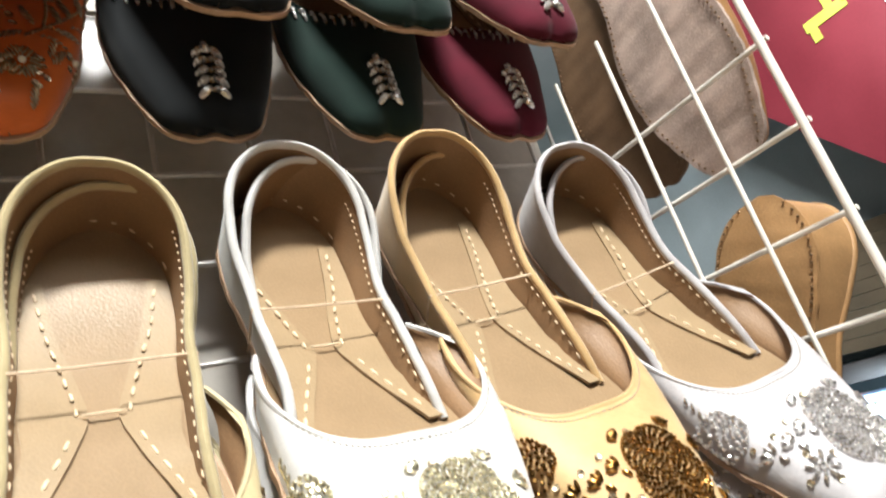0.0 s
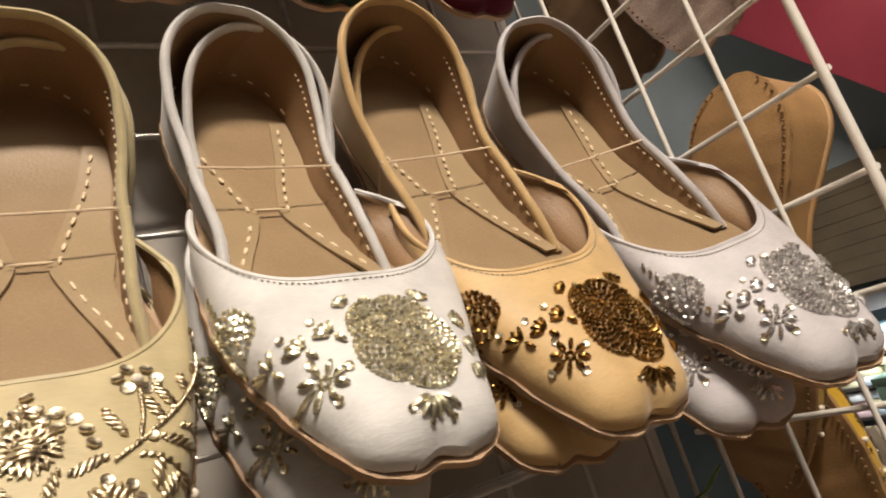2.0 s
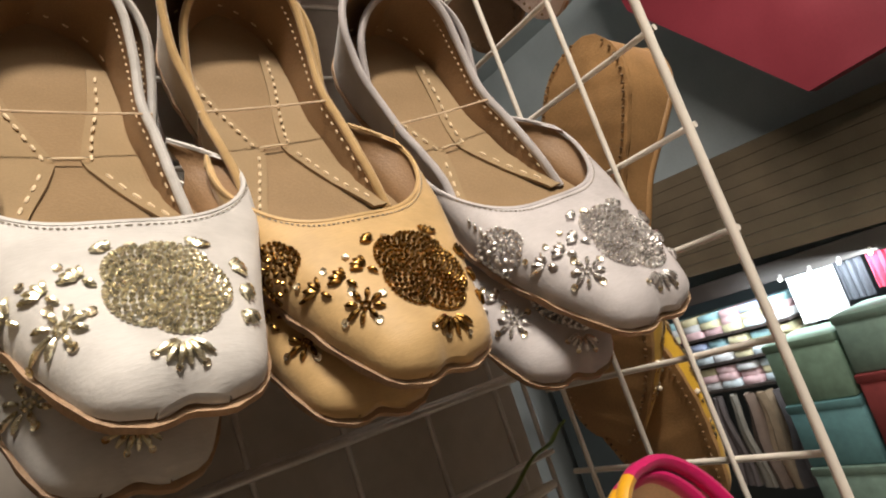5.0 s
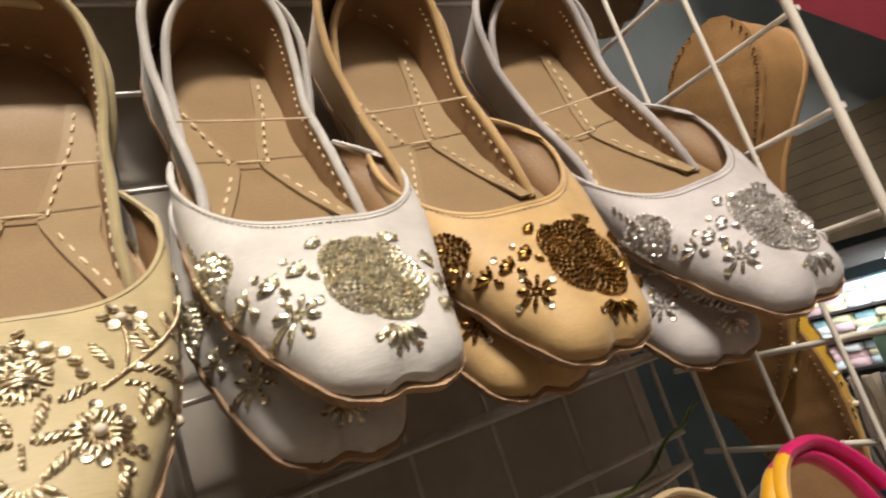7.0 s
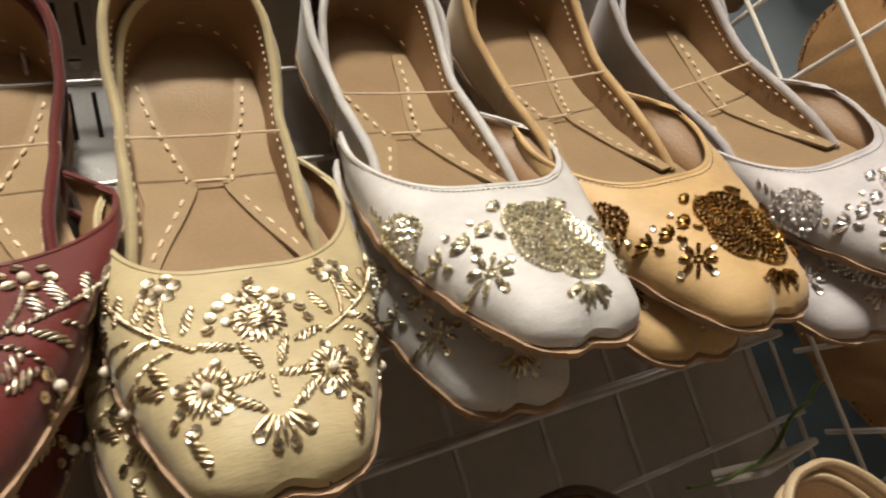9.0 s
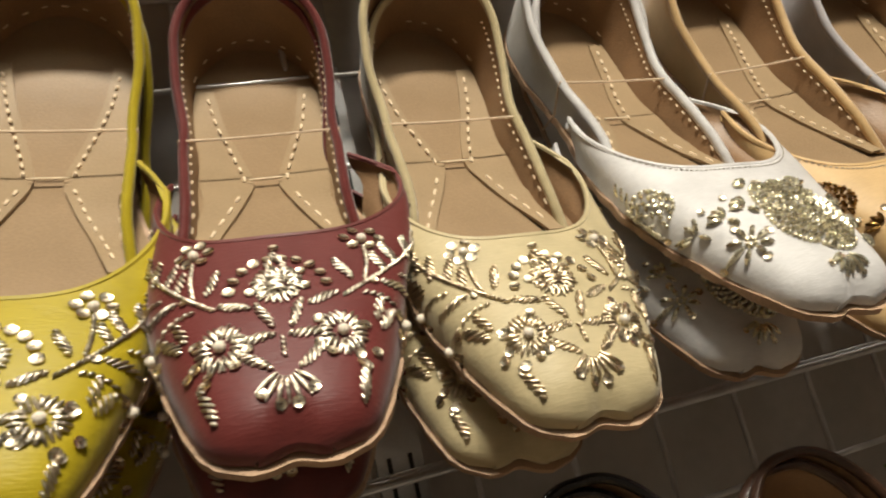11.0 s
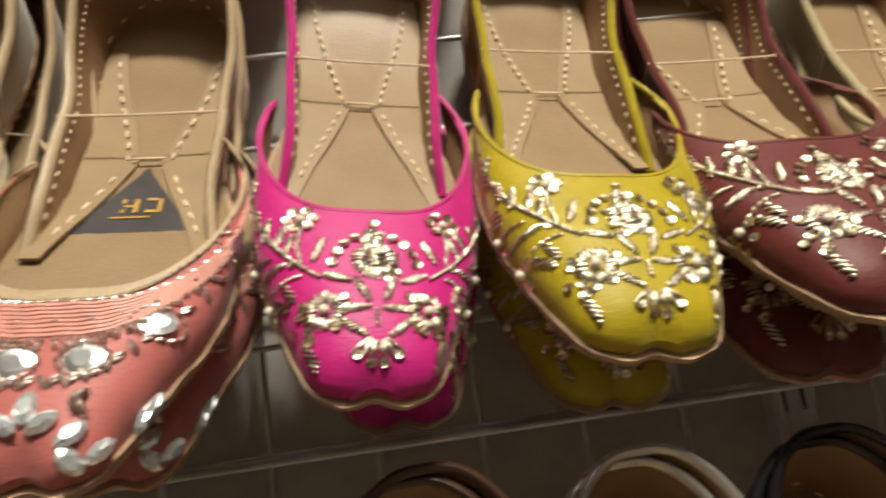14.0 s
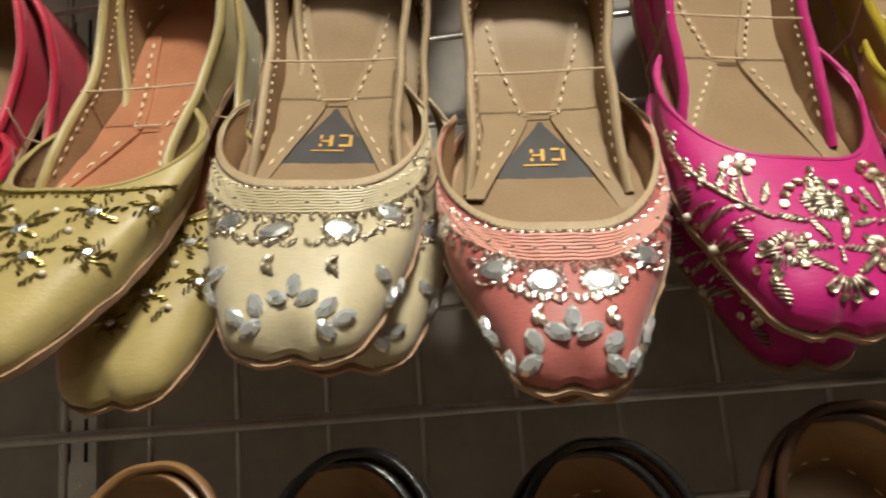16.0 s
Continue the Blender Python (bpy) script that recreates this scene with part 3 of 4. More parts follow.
def rose(seed, shift=0.0, side=-1):
    """One large beaded rose to one side, a small star, sprays, and a flower at the far side."""
    m = Motif(seed)
    m.shift = shift
    F = lambda a: a if side > 0 else math.pi - a
    cx, cd = side * 0.0065, 0.0335

    def bloom(cx, cd, R, n):
        for k in range(n):
            f = math.sqrt((k + 0.5) / n)
            a = k * 2.39996
            rr = R * f * (1 + f * (0.17 * math.sqrt(abs(math.sin(2.5 * a + 0.5))) - 0.12))
            m.stroke(cx + 0.84 * rr * math.cos(a), cd + 1.02 * rr * math.sin(a), a + (1.57 if f < 0.4 else 0.5 * math.sin(5 * a)) + m.r.uniform(-0.25, 0.25), 0.0014, 0.00088)
        for ring in (1.03,):
            k = int(2 * math.pi * R * ring / 0.00185)
            for i in range(k):
                a = 2 * math.pi * i / k
                rr = R * ring * (0.88 + 0.17 * math.sqrt(abs(math.sin(2.5 * a + 0.5))))
                m.bead(cx + 0.84 * rr * math.cos(a), cd + 1.02 * rr * math.sin(a), 0.00095)
    bloom(cx, cd, 0.0190, 215)
    bloom(-side * 0.0390, 0.0070, 0.0098, 60)
    for k in range(5):
        m.stroke(-side * 0.0375, -0.014 + 0.004 * k, 1.2, 0.004, 0.0007)
    m.spray(cx - side * 0.002, cd + 0.0225, F(1.75), 0.0090, 6)
    m.spray(cx - side * 0.0110, cd - 0.0180, F(-2.2), 0.0055, 4, False)
    m.spray(cx + side * 0.0115, cd - 0.0170, F(-1.0), 0.0060, 4, False)
    m.spray(cx + side * 0.0190, cd - 0.007, F(-0.2), 0.0065, 4, False)
    m.spray(cx + side * 0.0195, cd + 0.002, F(0.5), 0.0065, 4, False)
    m.spray(cx + side * 0.0175, cd + 0.012, F(1.0), 0.0065, 4, False)
    sx, sd = -side * 0.0215, 0.0410
    for k in range(8):
        a = 2 * math.pi * k / 8 + 0.2
        m.stroke(sx + 0.0046 * math.cos(a), sd + 0.0046 * math.sin(a), a, 0.0042, 0.00095)
        if k % 2 == 0:
            m.sequin(sx + 0.0074 * math.cos(a), sd + 0.0074 * math.sin(a), 0.0016)
    for k in range(6):
        m.bead(sx + 0.0014 * math.cos(k * 1.047), sd + 0.0014 * math.sin(k * 1.047), 0.0009)
    for x, d, ang in ((0.0135, 0.0270, -0.9), (0.0225, 0.0290, -1.0), (0.0310, 0.0280, -1.1)):
        m.spray(-side * x, d, F(math.pi - ang), 0.0066, 4, False)
        m.stroke(-side * (x - 0.001), d + 0.002, F(math.pi - ang), 0.0040, 0.0009)
        m.sequin(-side * (x + 0.0045), d - 0.0080, 0.0014)
    m.sequin(cx - side * 0.005, cd - 0.020, 0.0019)
    return m


def banded(seed, shoe, piping):
    """Piped rows along the throat, a row of oval mirrors edged with beads, and crystals by the toe."""
    m = Motif(seed)
    fit = (LONG - THROAT[0]) / 0.0635

    def band_xd(a, off):
        """A place off the throat's curve, a from side to side."""
        y = throat(0.86 * a) + off
        w = half_width(y) + 0.0006 + 0.0042 * (1 - ease(0.115, 0.170, y))
        return math.copysign(w * math.sin(abs(a) * math.pi / 2) ** (2 / POW), a), y - m.base

    for j in range(8):
        b = Bag()
        pts = []
        for i in range(49):
            a = -0.80 + 1.6 * i / 48
            p, n = m.at(*band_xd(a, 0.0056 + 0.00165 * j), 0.0002 + 0.0002 * math.sin(i * 1.7 + j))
            pts.append(p)
        b.tube(pts, 0.00085, 6)
        part("piping", b, piping, shoe)

    def row(off, k, what, end=0.80):
        for i in range(k):
            a = -end + 2 * end * i / (k - 1)
            what(*band_xd(a, off), i)
    row(0.0046, 34, lambda x, d, i: m.stroke(x, d, 0.25, 0.0022, 0.0005))
    row(0.0125, 9, lambda x, d, i: m.bead(x, d, 0.0010), 0.5)
    row(0.0192, 44, lambda x, d, i: m.bead(x, d, 0.0010))
    row(0.0212, 32, lambda x, d, i: m.bead(x, d, 0.0012))
    row(0.0320, 30, lambda x, d, i: (m.stroke(x, d, 0.75 if i % 2 else -0.75, 0.0044, 0.0006), m.stroke(x, d + 0.0012, 0.75 if i % 2 else -0.75, 0.0038, 0.0005)), 0.72)
    for a in (-0.72, -0.46, -0.18, 0.12, 0.42, 0.70):
        x, d = band_xd(a, 0.0264)
        p, n = m.at(x, d, 0.0004)
        n = n + Vector((m.r.uniform(-0.18, 0.18), m.r.uniform(-0.18, 0.18), 0))
        b = Bag()
        b.gem(p, n, (1, 0, 0), 0.0058, 0.0046, 0.0008, 16)
        part("mirror", b, MIRROR, shoe, smooth=False)
        for j in range(14):
            t = 2 * math.pi * j / 14
            m.stroke(x + 0.0066 * math.cos(t), d + 0.0053 * math.sin(t), t + 1.57, 0.0022, 0.0006)
    for s in (-1, 1):
        for k in range(4):
            a = 1.0 + 0.35 * k
            m.stroke(s * 0.0110 + 0.0022 * math.cos(a) * (k - 1), 0.0385 * min(1, fit) + 0.0012 * k, a, 0.0050, 0.0011)
    for x, d, a in ((0, 0.0430, 1.57), (-0.0048, 0.0475, 0.5), (0.0050, 0.0475, 2.6), (-0.0118, 0.0500, 0.9), (0.0118, 0.0495, 1.9), (-0.0175, 0.0525, 0.5), (0.0185, 0.0520, 2.4),
                    (-0.0120, 0.0565, 2.3), (0.0130, 0.0560, 0.7), (0.0290, 0.0345, 0.3), (-0.0290, 0.0345, 2.8), (0.0315, 0.0385, 1.4), (-0.0315, 0.0385, 1.7), (0.0345, 0.0330, 1.2), (-0.0345, 0.0330, 2.0)):
        p, n = m.at(x, d * fit, 0.0004)
        n = n + Vector((m.r.uniform(-0.25, 0.25), m.r.uniform(-0.25, 0.25), 0))
        b = Bag()
        b.gem(p, n, (math.cos(a), math.sin(a), 0), 0.0047, 0.0029, 0.0022, 8)
        part("crystal", b, CRYSTAL, shoe, smooth=False)
    return m


def meadow(seed, shoe):
    """Small mirrored flowers and antique leaves over the whole vamp, with a beaded edge."""
    m = Motif(seed)
    for i in range(70):
        a = -0.86 + 1.72 * i / 69
        p = vamp_at(a, throat(a) + 0.0025)
        m.stroke(p.x, p.y - m.base, 0.6, 0.0026, 0.0007)
        if i % 2:
            p = vamp_at(a, throat(a) + 0.0048)
            m.bead(p.x, p.y - m.base, 0.0009)
    for x, d, s in ((-0.022, 0.010, 1), (0.021, 0.012, 1), (0, 0.022, 1.2), (-0.030, 0.030, 0.8), (0.030, 0.031, 0.8), (-0.012, 0.036, 1), (0.013, 0.037, 1), (0.0, 0.049, 0.8), (-0.037, 0.002, 0.8), (0.037, 0.002, 0.8)):
        for k in range(7):
            a = 2 * math.pi * k / 7
            m.leaf(x + 0.0058 * s * math.cos(a), d + 0.0058 * s * math.sin(a), a, 0.005 * s, 2)
        p, n = m.at(x, d, 0.0004)
        b = Bag()
        b.gem(p, n, (1, 0.3, 0), 0.0030 * s, 0.0024 * s, 0.0010, 10)
        part("mirror", b, MIRROR, shoe, smooth=False)
    for x, d, a in ((-0.010, 0.012, 0.5), (0.010, 0.012, 2.4), (-0.020, 0.022, 1.2), (0.020, 0.023, 1.9), (-0.022, 0.043, 0.9), (0.022, 0.043, 2.2)):
        m.pearl(x, d, 0.0014)
        m.leaf(x + 0.003, d + 0.003, a, 0.006, 3)
    return m


def leaf_sprig(seed):
    """A silver bead fringe along the throat and one upright sprig."""
    m = Motif(seed)
    for i in range(26):
        a = -0.8 + 1.6 * i / 25
        for off, ang, ln in ((0.006, 1.57, 0.0075),):
            p = vamp_at(a, throat(a) + off)
            m.stroke(p.x, p.y - m.base, ang, ln, 0.0011)
        for off in (-0.0005, 0.0015):
            p = vamp_at(a, throat(a) + off + 0.001)
            m.stroke(p.x, p.y - m.base, 0.0, 0.0028, 0.0007)
    for k in range(5):
        d = 0.040 + 0.0062 * k
        for sg in (-1, 1):
            m.stroke(sg * 0.0040, d, math.pi / 2 - sg * 0.8, 0.0082, 0.0019)
        m.sequin(0, d - 0.002, 0.0016)
    m.stroke(0, 0.036, 1.57, 0.007, 0.0018)
    return m


# ---------- one shoe ----------
def shoe(style, name="embroidered_flat_shoe"):
    """A leather flat with covered vamp, heel quarter, lining flaps and handwork. style: materials and motif."""
    e = new(name)
    THROAT[0] = style.get("opening", 0.176)
    BEND[0] = style.get("bend", 0.40)
    FLARE[:] = style.get("flare", (0.0055, -0.0125))
    TAPER[0] = style.get("taper", 0.0)
    shape = (THROAT[0], TAPER[0], *FLARE)
    top, rim = style["top"], style.get("rim", style["top"])
    lining, insole, flap = style.get("lining", TAN), style.get("insole", INSOLE), style.get("flap", FLAP)
    part("vamp", with_mats(shared(("vamp", shape), make_vamp), [top, lining]), None, e)
    part("quarter", with_mats(shared(("quarter", BEND[0]), make_quarter), [style.get("quarter", top), lining]), None, e)
    if style.get("segments"):
        for t0, t1, mt in style["segments"]:
            part("heel_binding", with_mats(make_rim(t0, t1, 0.0034), [mt]), None, e)
    else:
        part("heel_binding", with_mats(shared(("rim", BEND[0]), make_rim), [rim]), None, e)
    part("throat_binding", with_mats(shared(("throat", shape), make_throat_rim), [style.get("throat", rim)]), None, e)
    part("insole", with_mats(shared(("insole", TAPER[0], BEND[0]), make_insole), [insole]), None, e)
    part("sole", with_mats(shared(("sole", TAPER[0], BEND[0]), make_sole), [style.get("sole", SOLE)]), None, e)
    ends = dict(zip((-1, 1), style.get("flaps", (0.162, 0.188))))
    for s in (-1, 1):
        f = part("lining_flap", with_mats(shared(("flap", s, ends[s], BEND[0]), lambda: make_flap(s, ends[s])), [flap]), None, e)
        part("stitching", shared(("st", s, ends[s], BEND[0], style.get("dense", False)), lambda: make_stitches(s, style.get("dense", False), ends[s])), None, f)["kind"] = "stuff"
    part("heel_stitching", shared(("hs", BEND[0]), make_heel_stitches), None, e)["kind"] = "stuff"
    part("binding_stitching", shared(("rs", BEND[0]), make_rim_stitches), None, e)["kind"] = "stuff"
    part("bar_tack", shared("tack", make_tack), None, e)
    if style.get("badge"):
        b = Bag()
        tri = lambda y: max(0.0008, (y - 0.111) * 0.60)
        slab(b, lambda y: -tri(y), tri, [0.111 + 0.044 * i / 10 for i in range(11)], lambda x, y: 0.0017 + 0.9 * x * x, lambda x, y: 0.0009 + 0.9 * x * x, 6)
        bd = part("maker_badge", b, BADGE, e, "dark triangular badge with gilt mark")
        g = Bag()
        for x0, x1, y0, y1 in ((-0.0095, -0.0080, 0.131, 0.139), (-0.0075, -0.0035, 0.1305, 0.1320), (-0.0075, -0.0035, 0.1375, 0.139), (-0.0005, 0.0012, 0.131, 0.139), (0.0012, 0.0050, 0.1345, 0.1358), (-0.006, 0.009, 0.1412, 0.1420), (0.0045, 0.0058, 0.131, 0.1335), (0.0045, 0.0058, 0.137, 0.139)):
            g.box(x0, x1, y0, y1, 0.0018, 0.0022)
        part("gilt_mark", g, GILT, bd, smooth=False)
    if style.get("motif") in ("rose", "band"):
        c = Bag()
        for i in range(46):
            a = -0.58 + 1.16 * i / 45
            o = 0.0030 if style["motif"] == "rose" else 0.0042
            up = Vector((0, 0, 0.0004 if style["motif"] == "rose" else 0.0014))
            c.capsule(vamp_at(a, throat(a) + o) + up, vamp_at(a + 0.016, throat(a + 0.016) + o) + up, 0.0003, 4)
        part("edge_stitching", c, THREAD_DIM, e)["kind"] = "stuff"
    if style.get("collar"):
        c = Bag()
        A = [-0.80 + 1.6 * i / 48 for i in range(49)]
        c.shell([[vamp_at(a, throat(a) + 0.0050 * k / 4 - 0.0004) * 1.0 + Vector((0.0006 * a, 0, 0.0009)) for k in range(5)] for a in A], 0.0008, (0, 0))
        part("collar", c, style["collar"], e, "cream leather collar round the throat")
    mo = style.get("motif")
    if mo == "floral":
        floral(style["seed"]).done(e, style["beads"], None, "gilt bullion flowers and vines")
    elif mo == "rose":
        rose(style["seed"], style.get("shift", 0.0)).done(e, style["beads"], style.get("sequin"), "beaded rose and sprays")
    elif mo == "band":
        banded(style["seed"], e, style["piping"]).done(e, style["beads"], None, "cord rows and bead edging")
    elif mo == "meadow":
        meadow(style["seed"], e).done(e, style["beads"], None, "antique bead flowers")
    elif mo == "sprig":
        leaf_sprig(style["seed"]).done(e, style["beads"], None, "silver bead fringe and sprig")
    return tagged(e, style["label"], "shoe", style.get("group", "shoes on the wire rack"))


def hang(x, y, z, tilt=60.0, turn=0.0, roll=0.0):
    """The pose of a shoe whose waist lies at (x, y, z), toe down and out by tilt degrees, turned in its own plane and rolled about its length."""
    base = Matrix.Translation((x, y, z)) @ Matrix.Rotation(math.pi, 4, "Z") @ Matrix.Rotation(radians(-tilt), 4, "X")
    return base @ Matrix.Rotation(radians(turn), 4, "Z") @ Matrix.Rotation(radians(roll), 4, "Y") @ Matrix.Translation((0, -WAIST, -0.003))


def rubber_band(pose1, pose2, y=0.097):
    """A band round a pair: across the front shoe's opening, its ends wrapped down to the shoe behind."""
    b = Bag()
    w = half_width(y) + 0.0036
    h = quarter_height(y) + 0.0022
    at1 = lambda x, yy, z: pose1 @ Vector(bent((x, yy, z)))
    at2 = lambda x, yy, z: pose2 @ Vector(bent((x, yy, z)))
    up = [at1(x, y + 0.0012 * math.sin(40 * x), h - 0.0007 * (1 - (x / w) ** 2)) for x in [w * (i / 6 - 1) for i in range(13)]]
    right = [at1(w, y + 0.001, h - 0.003), at1(w - 0.0005, y + 0.004, 0.004), at2(w, y, 0.004)]
    left = [at1(-w, y + 0.001, h - 0.003), at1(-w + 0.0005, y + 0.004, 0.004), at2(-w, y, 0.004)]
    b.tube(list(reversed(left)) + up + right, 0.00055, 6)
    ob = part("rubber_band", b, BAND)
    return tagged(ob, "thin tan rubber band stretched round a pair of shoes", "rubber band", "bands round the pairs")


BADGE = material("dark_badge_leather", (0.035, 0.03, 0.03), 0.45, scale=60, vary=0.2, bump=0.06)
GILT = material("gilt_print", (0.62, 0.38, 0.10), 0.35, 0.8, scale=200, vary=0.1, bump=0.0)
WHITE = satin("white_satin", (0.60, 0.58, 0.565))
GOLDSAT = satin("gold_satin", (0.56, 0.375, 0.175), 0.35)
LILAC = satin("pale_lilac_satin", (0.51, 0.48, 0.49))
BEIGE = satin("beige_raw_silk", (0.48, 0.395, 0.225))
MAROON = satin("maroon_raw_silk", (0.115, 0.019, 0.016))
YELLOW = satin("mustard_yellow_silk", (0.385, 0.295, 0.006))
PINK = satin("hot_pink_silk", (0.499, 0.012, 0.181))
CORAL = satin("coral_silk", (0.45, 0.135, 0.12))
ROSE = satin("dusty_rose_piping", (0.66, 0.33, 0.27))
PALE = satin("pale_gold_tissue", (0.55, 0.475, 0.31), 0.3, 0.4)
OLIVE = satin("olive_gold_tissue", (0.44, 0.35, 0.14), 0.3, 0.4)
BLACKV = material("black_velvet", (0.010, 0.011, 0.012), 0.9, scale=60, vary=0.12, bump=0.2, fine=1600, sheen=0.12, spec=0.15)
GREENV = material("bottle_green_velvet", (0.012, 0.022, 0.018), 0.9, scale=60, vary=0.12, bump=0.2, fine=1600, sheen=0.12, spec=0.15)
WINEV = material("wine_velvet", (0.085, 0.010, 0.020), 0.9, scale=60, vary=0.12, bump=0.2, fine=1600, sheen=0.12, spec=0.15)
ORANGE = satin("orange_silk", (0.62, 0.13, 0.015))
BLACKL = leather("black_patent_leather", (0.015, 0.013, 0.013), 0.25)
BROWNL = leather("dark_brown_leather", (0.05, 0.024, 0.014), 0.3)
TANL = leather("tan_polished_leather", (0.28, 0.15, 0.06), 0.32)
SILVERL = material("silver_leather", (0.62, 0.58, 0.53), 0.3, 0.8, scale=60, vary=0.1, bump=0.1)
CREAML = leather("cream_leather", (0.47, 0.355, 0.22), 0.40)
CRIMSON = satin("crimson_silk", (0.48, 0.012, 0.045))

# ---------- setting ----------
def structure(name, bag, mat, label, category):
    return tagged(part(name, bag, mat, smooth=False), label, category, "", "structure")


b = Bag()
b.box(-2.2, 0.345, 0.354, 0.46, 0.0, 3.0)
structure("wall_back", b, BOARD, "grey laminate board close behind the wire rack", "wall")
b = Bag()
b.box(-2.3, 4.6, -3.0, 4.0, -0.1, 0.0)
structure("floor", b, FLOORT, "brown tiled shop floor", "floor")
b = Bag()
b.box(-2.3, 4.6, -3.0, 4.0, 3.1, 3.2)
structure("ceiling", b, PLASTER, "blue-grey painted ceiling", "ceiling")
b = Bag()
b.box(-2.3, 4.6, -3.1, -3.0, 0.0, 3.1)
structure("wall_south", b, WARMWALL, "warm painted wall opposite the rack", "wall")
b = Bag()
b.box(-2.3, -2.2, -3.0, 4.0, 0.0, 3.1)
structure("wall_west", b, WARMWALL, "warm painted side wall", "wall")
b = Bag()
b.box(4.5, 4.6, -3.0, 4.0, 0.0, 3.1)
structure("wall_east", b, PLASTER, "blue-grey painted far wall", "wall")
b = Bag()
b.box(-2.3, 4.6, 4.0, 4.1, 0.0, 3.1)
structure("wall_north", b, PLASTER, "blue-grey painted wall", "wall")

# ---------- wire rack ----------
RACK_Y = 0.322


def wire(p, q, r, name, parent, mat, me_key=None):
    bg = Bag()
    bg.tube([p, q], r, 8)
    return part(name, bg, mat, parent)


rack = new("wire_rack")
rack.location = (0, 0, 0)
zs = [1.16 + 0.052 * k for k in range(14)]
xs = [-0.824 + 0.0515 * k for k in range(23)]
for z in zs:
    wire((-0.84, RACK_Y, z), (0.335, RACK_Y, z), 0.0016, "horizontal_wire", rack, WIRE_GREY)
for x in xs + [0.332]:
    wire((x, RACK_Y + 0.003, 1.14), (x, RACK_Y + 0.003, 1.86), 0.0016, "vertical_wire", rack, WIRE_GREY)
for z in (1.14, 1.418, 1.86):
    wire((-0.84, RACK_Y - 0.004, z), (0.335, RACK_Y - 0.004, z), 0.0024, "rail", rack, WIRE_GREY)
tagged(rack, "grey galvanised wire grid rack hung with shoes", "wire rack")

panel = new("side_wire_panel")
PX = 0.347
for k in range(9):
    z = 1.246 + 0.0525 * k
    wire((PX, 0.160, z), (PX, RACK_Y, z), 0.0017, "horizontal_wire", panel, WIRE_WHITE)
for k, y in enumerate((0.160, 0.2085, 0.257, 0.3055)):
    wire((PX + (0.002 if k else 0), y, 1.20), (PX + (0.002 if k else 0) - 0.012, y, 1.74), 0.0025 if k == 0 else 0.0016, "edge_wire" if k == 0 else "vertical_wire", panel, WIRE_WHITE)
tagged(panel, "white coated wire grid side panel of the rack", "wire panel")


def upright(x):
    e = new("slotted_upright")
    bg = Bag()
    prof = [(x - 0.012, 0.400), (x - 0.012, 0.345), (x + 0.012, 0.345), (x + 0.012, 0.400), (x + 0.0105, 0.400), (x + 0.0105, 0.347), (x - 0.0105, 0.347), (x - 0.0105, 0.400)]
    vs = [(px, py, z) for z in (1.05, 2.0) for px, py in prof]
    bg.add(vs, [(i, (i + 1) % 8, (i + 1) % 8 + 8, i + 8) for i in range(8)] + [(0, 1, 6, 7), (1, 2, 5, 6), (2, 3, 4, 5), (8, 15, 14, 9), (9, 14, 13, 10), (10, 13, 12, 11)])
    part("channel", bg, STEEL, e, smooth=False)
    for k in range(17):
        for s in (-1, 1):
            sl = Bag()
            sl.box(x + s * 0.0055 - 0.0011, x + s * 0.0055 + 0.0011, 0.3446, 0.3462, 1.09 + 0.052 * k, 1.115 + 0.052 * k)
            part("slot", sl, DARK, e, smooth=False)
    for z in (1.25, 1.652, 1.9):
        sc = Bag()
        sc.ball((x, 0.3445, z), 0.0042, 12, 6, 0.5, (0, -1, 0))
        scr = part("screw", sc, STEEL, e)
        g = Bag()
        g.box(x - 0.003, x + 0.003, 0.3418, 0.3424, z - 0.0005, z + 0.0005)
        part("drive_slot", g, DARK, scr, smooth=False)
    return tagged(e, "grey steel slotted shelf upright screwed to the board", "upright", "shelf uprights")


for x in (-0.625, -0.032):
    upright(x)

# ---------- pairs in the middle row ----------
S_WHITE = dict(flare=(0.004, -0.022), top=WHITE, shift=0.004, beads=SILVERY, motif="rose", opening=0.186, seed=11, label="white satin flat shoe with a pale gold beaded rose")
S_GOLD = dict(flare=(0.004, -0.018), top=GOLDSAT, beads=ANTIQUE, motif="rose", opening=0.186, seed=12, dense=True, label="gold satin flat shoe with an antique bronze beaded rose")
S_LILAC = dict(flare=(0.004, -0.018), top=LILAC, beads=STEELY, motif="rose", opening=0.186, seed=13, label="pale lilac satin flat shoe with a silver beaded rose")
S_BEIGE = dict(flare=(0.005, -0.010), top=BEIGE, beads=GOLD, motif="floral", seed=21, opening=0.185, label="beige silk flat shoe with gilt flowers and pearls on its vamp")
S_MAROON = dict(flare=(0.004, -0.018), top=MAROON, beads=PALEGOLD, motif="floral", seed=22, opening=0.178, label="maroon silk flat shoe with gilt flowers and pearls on its vamp")
S_YELLOW = dict(flare=(0.004, -0.010), top=YELLOW, beads=PALEGOLD, motif="floral", seed=23, opening=0.19, dense=True, label="mustard yellow silk flat shoe with gilt flowers and pearls")
S_PINK = dict(flaps=(0.186, 0.192), taper=0.08, flare=(0.006, -0.008), top=PINK, beads=PALEGOLD, motif="floral", seed=24, opening=0.191, dense=True, label="hot pink silk flat shoe with gilt flowers and pearls")
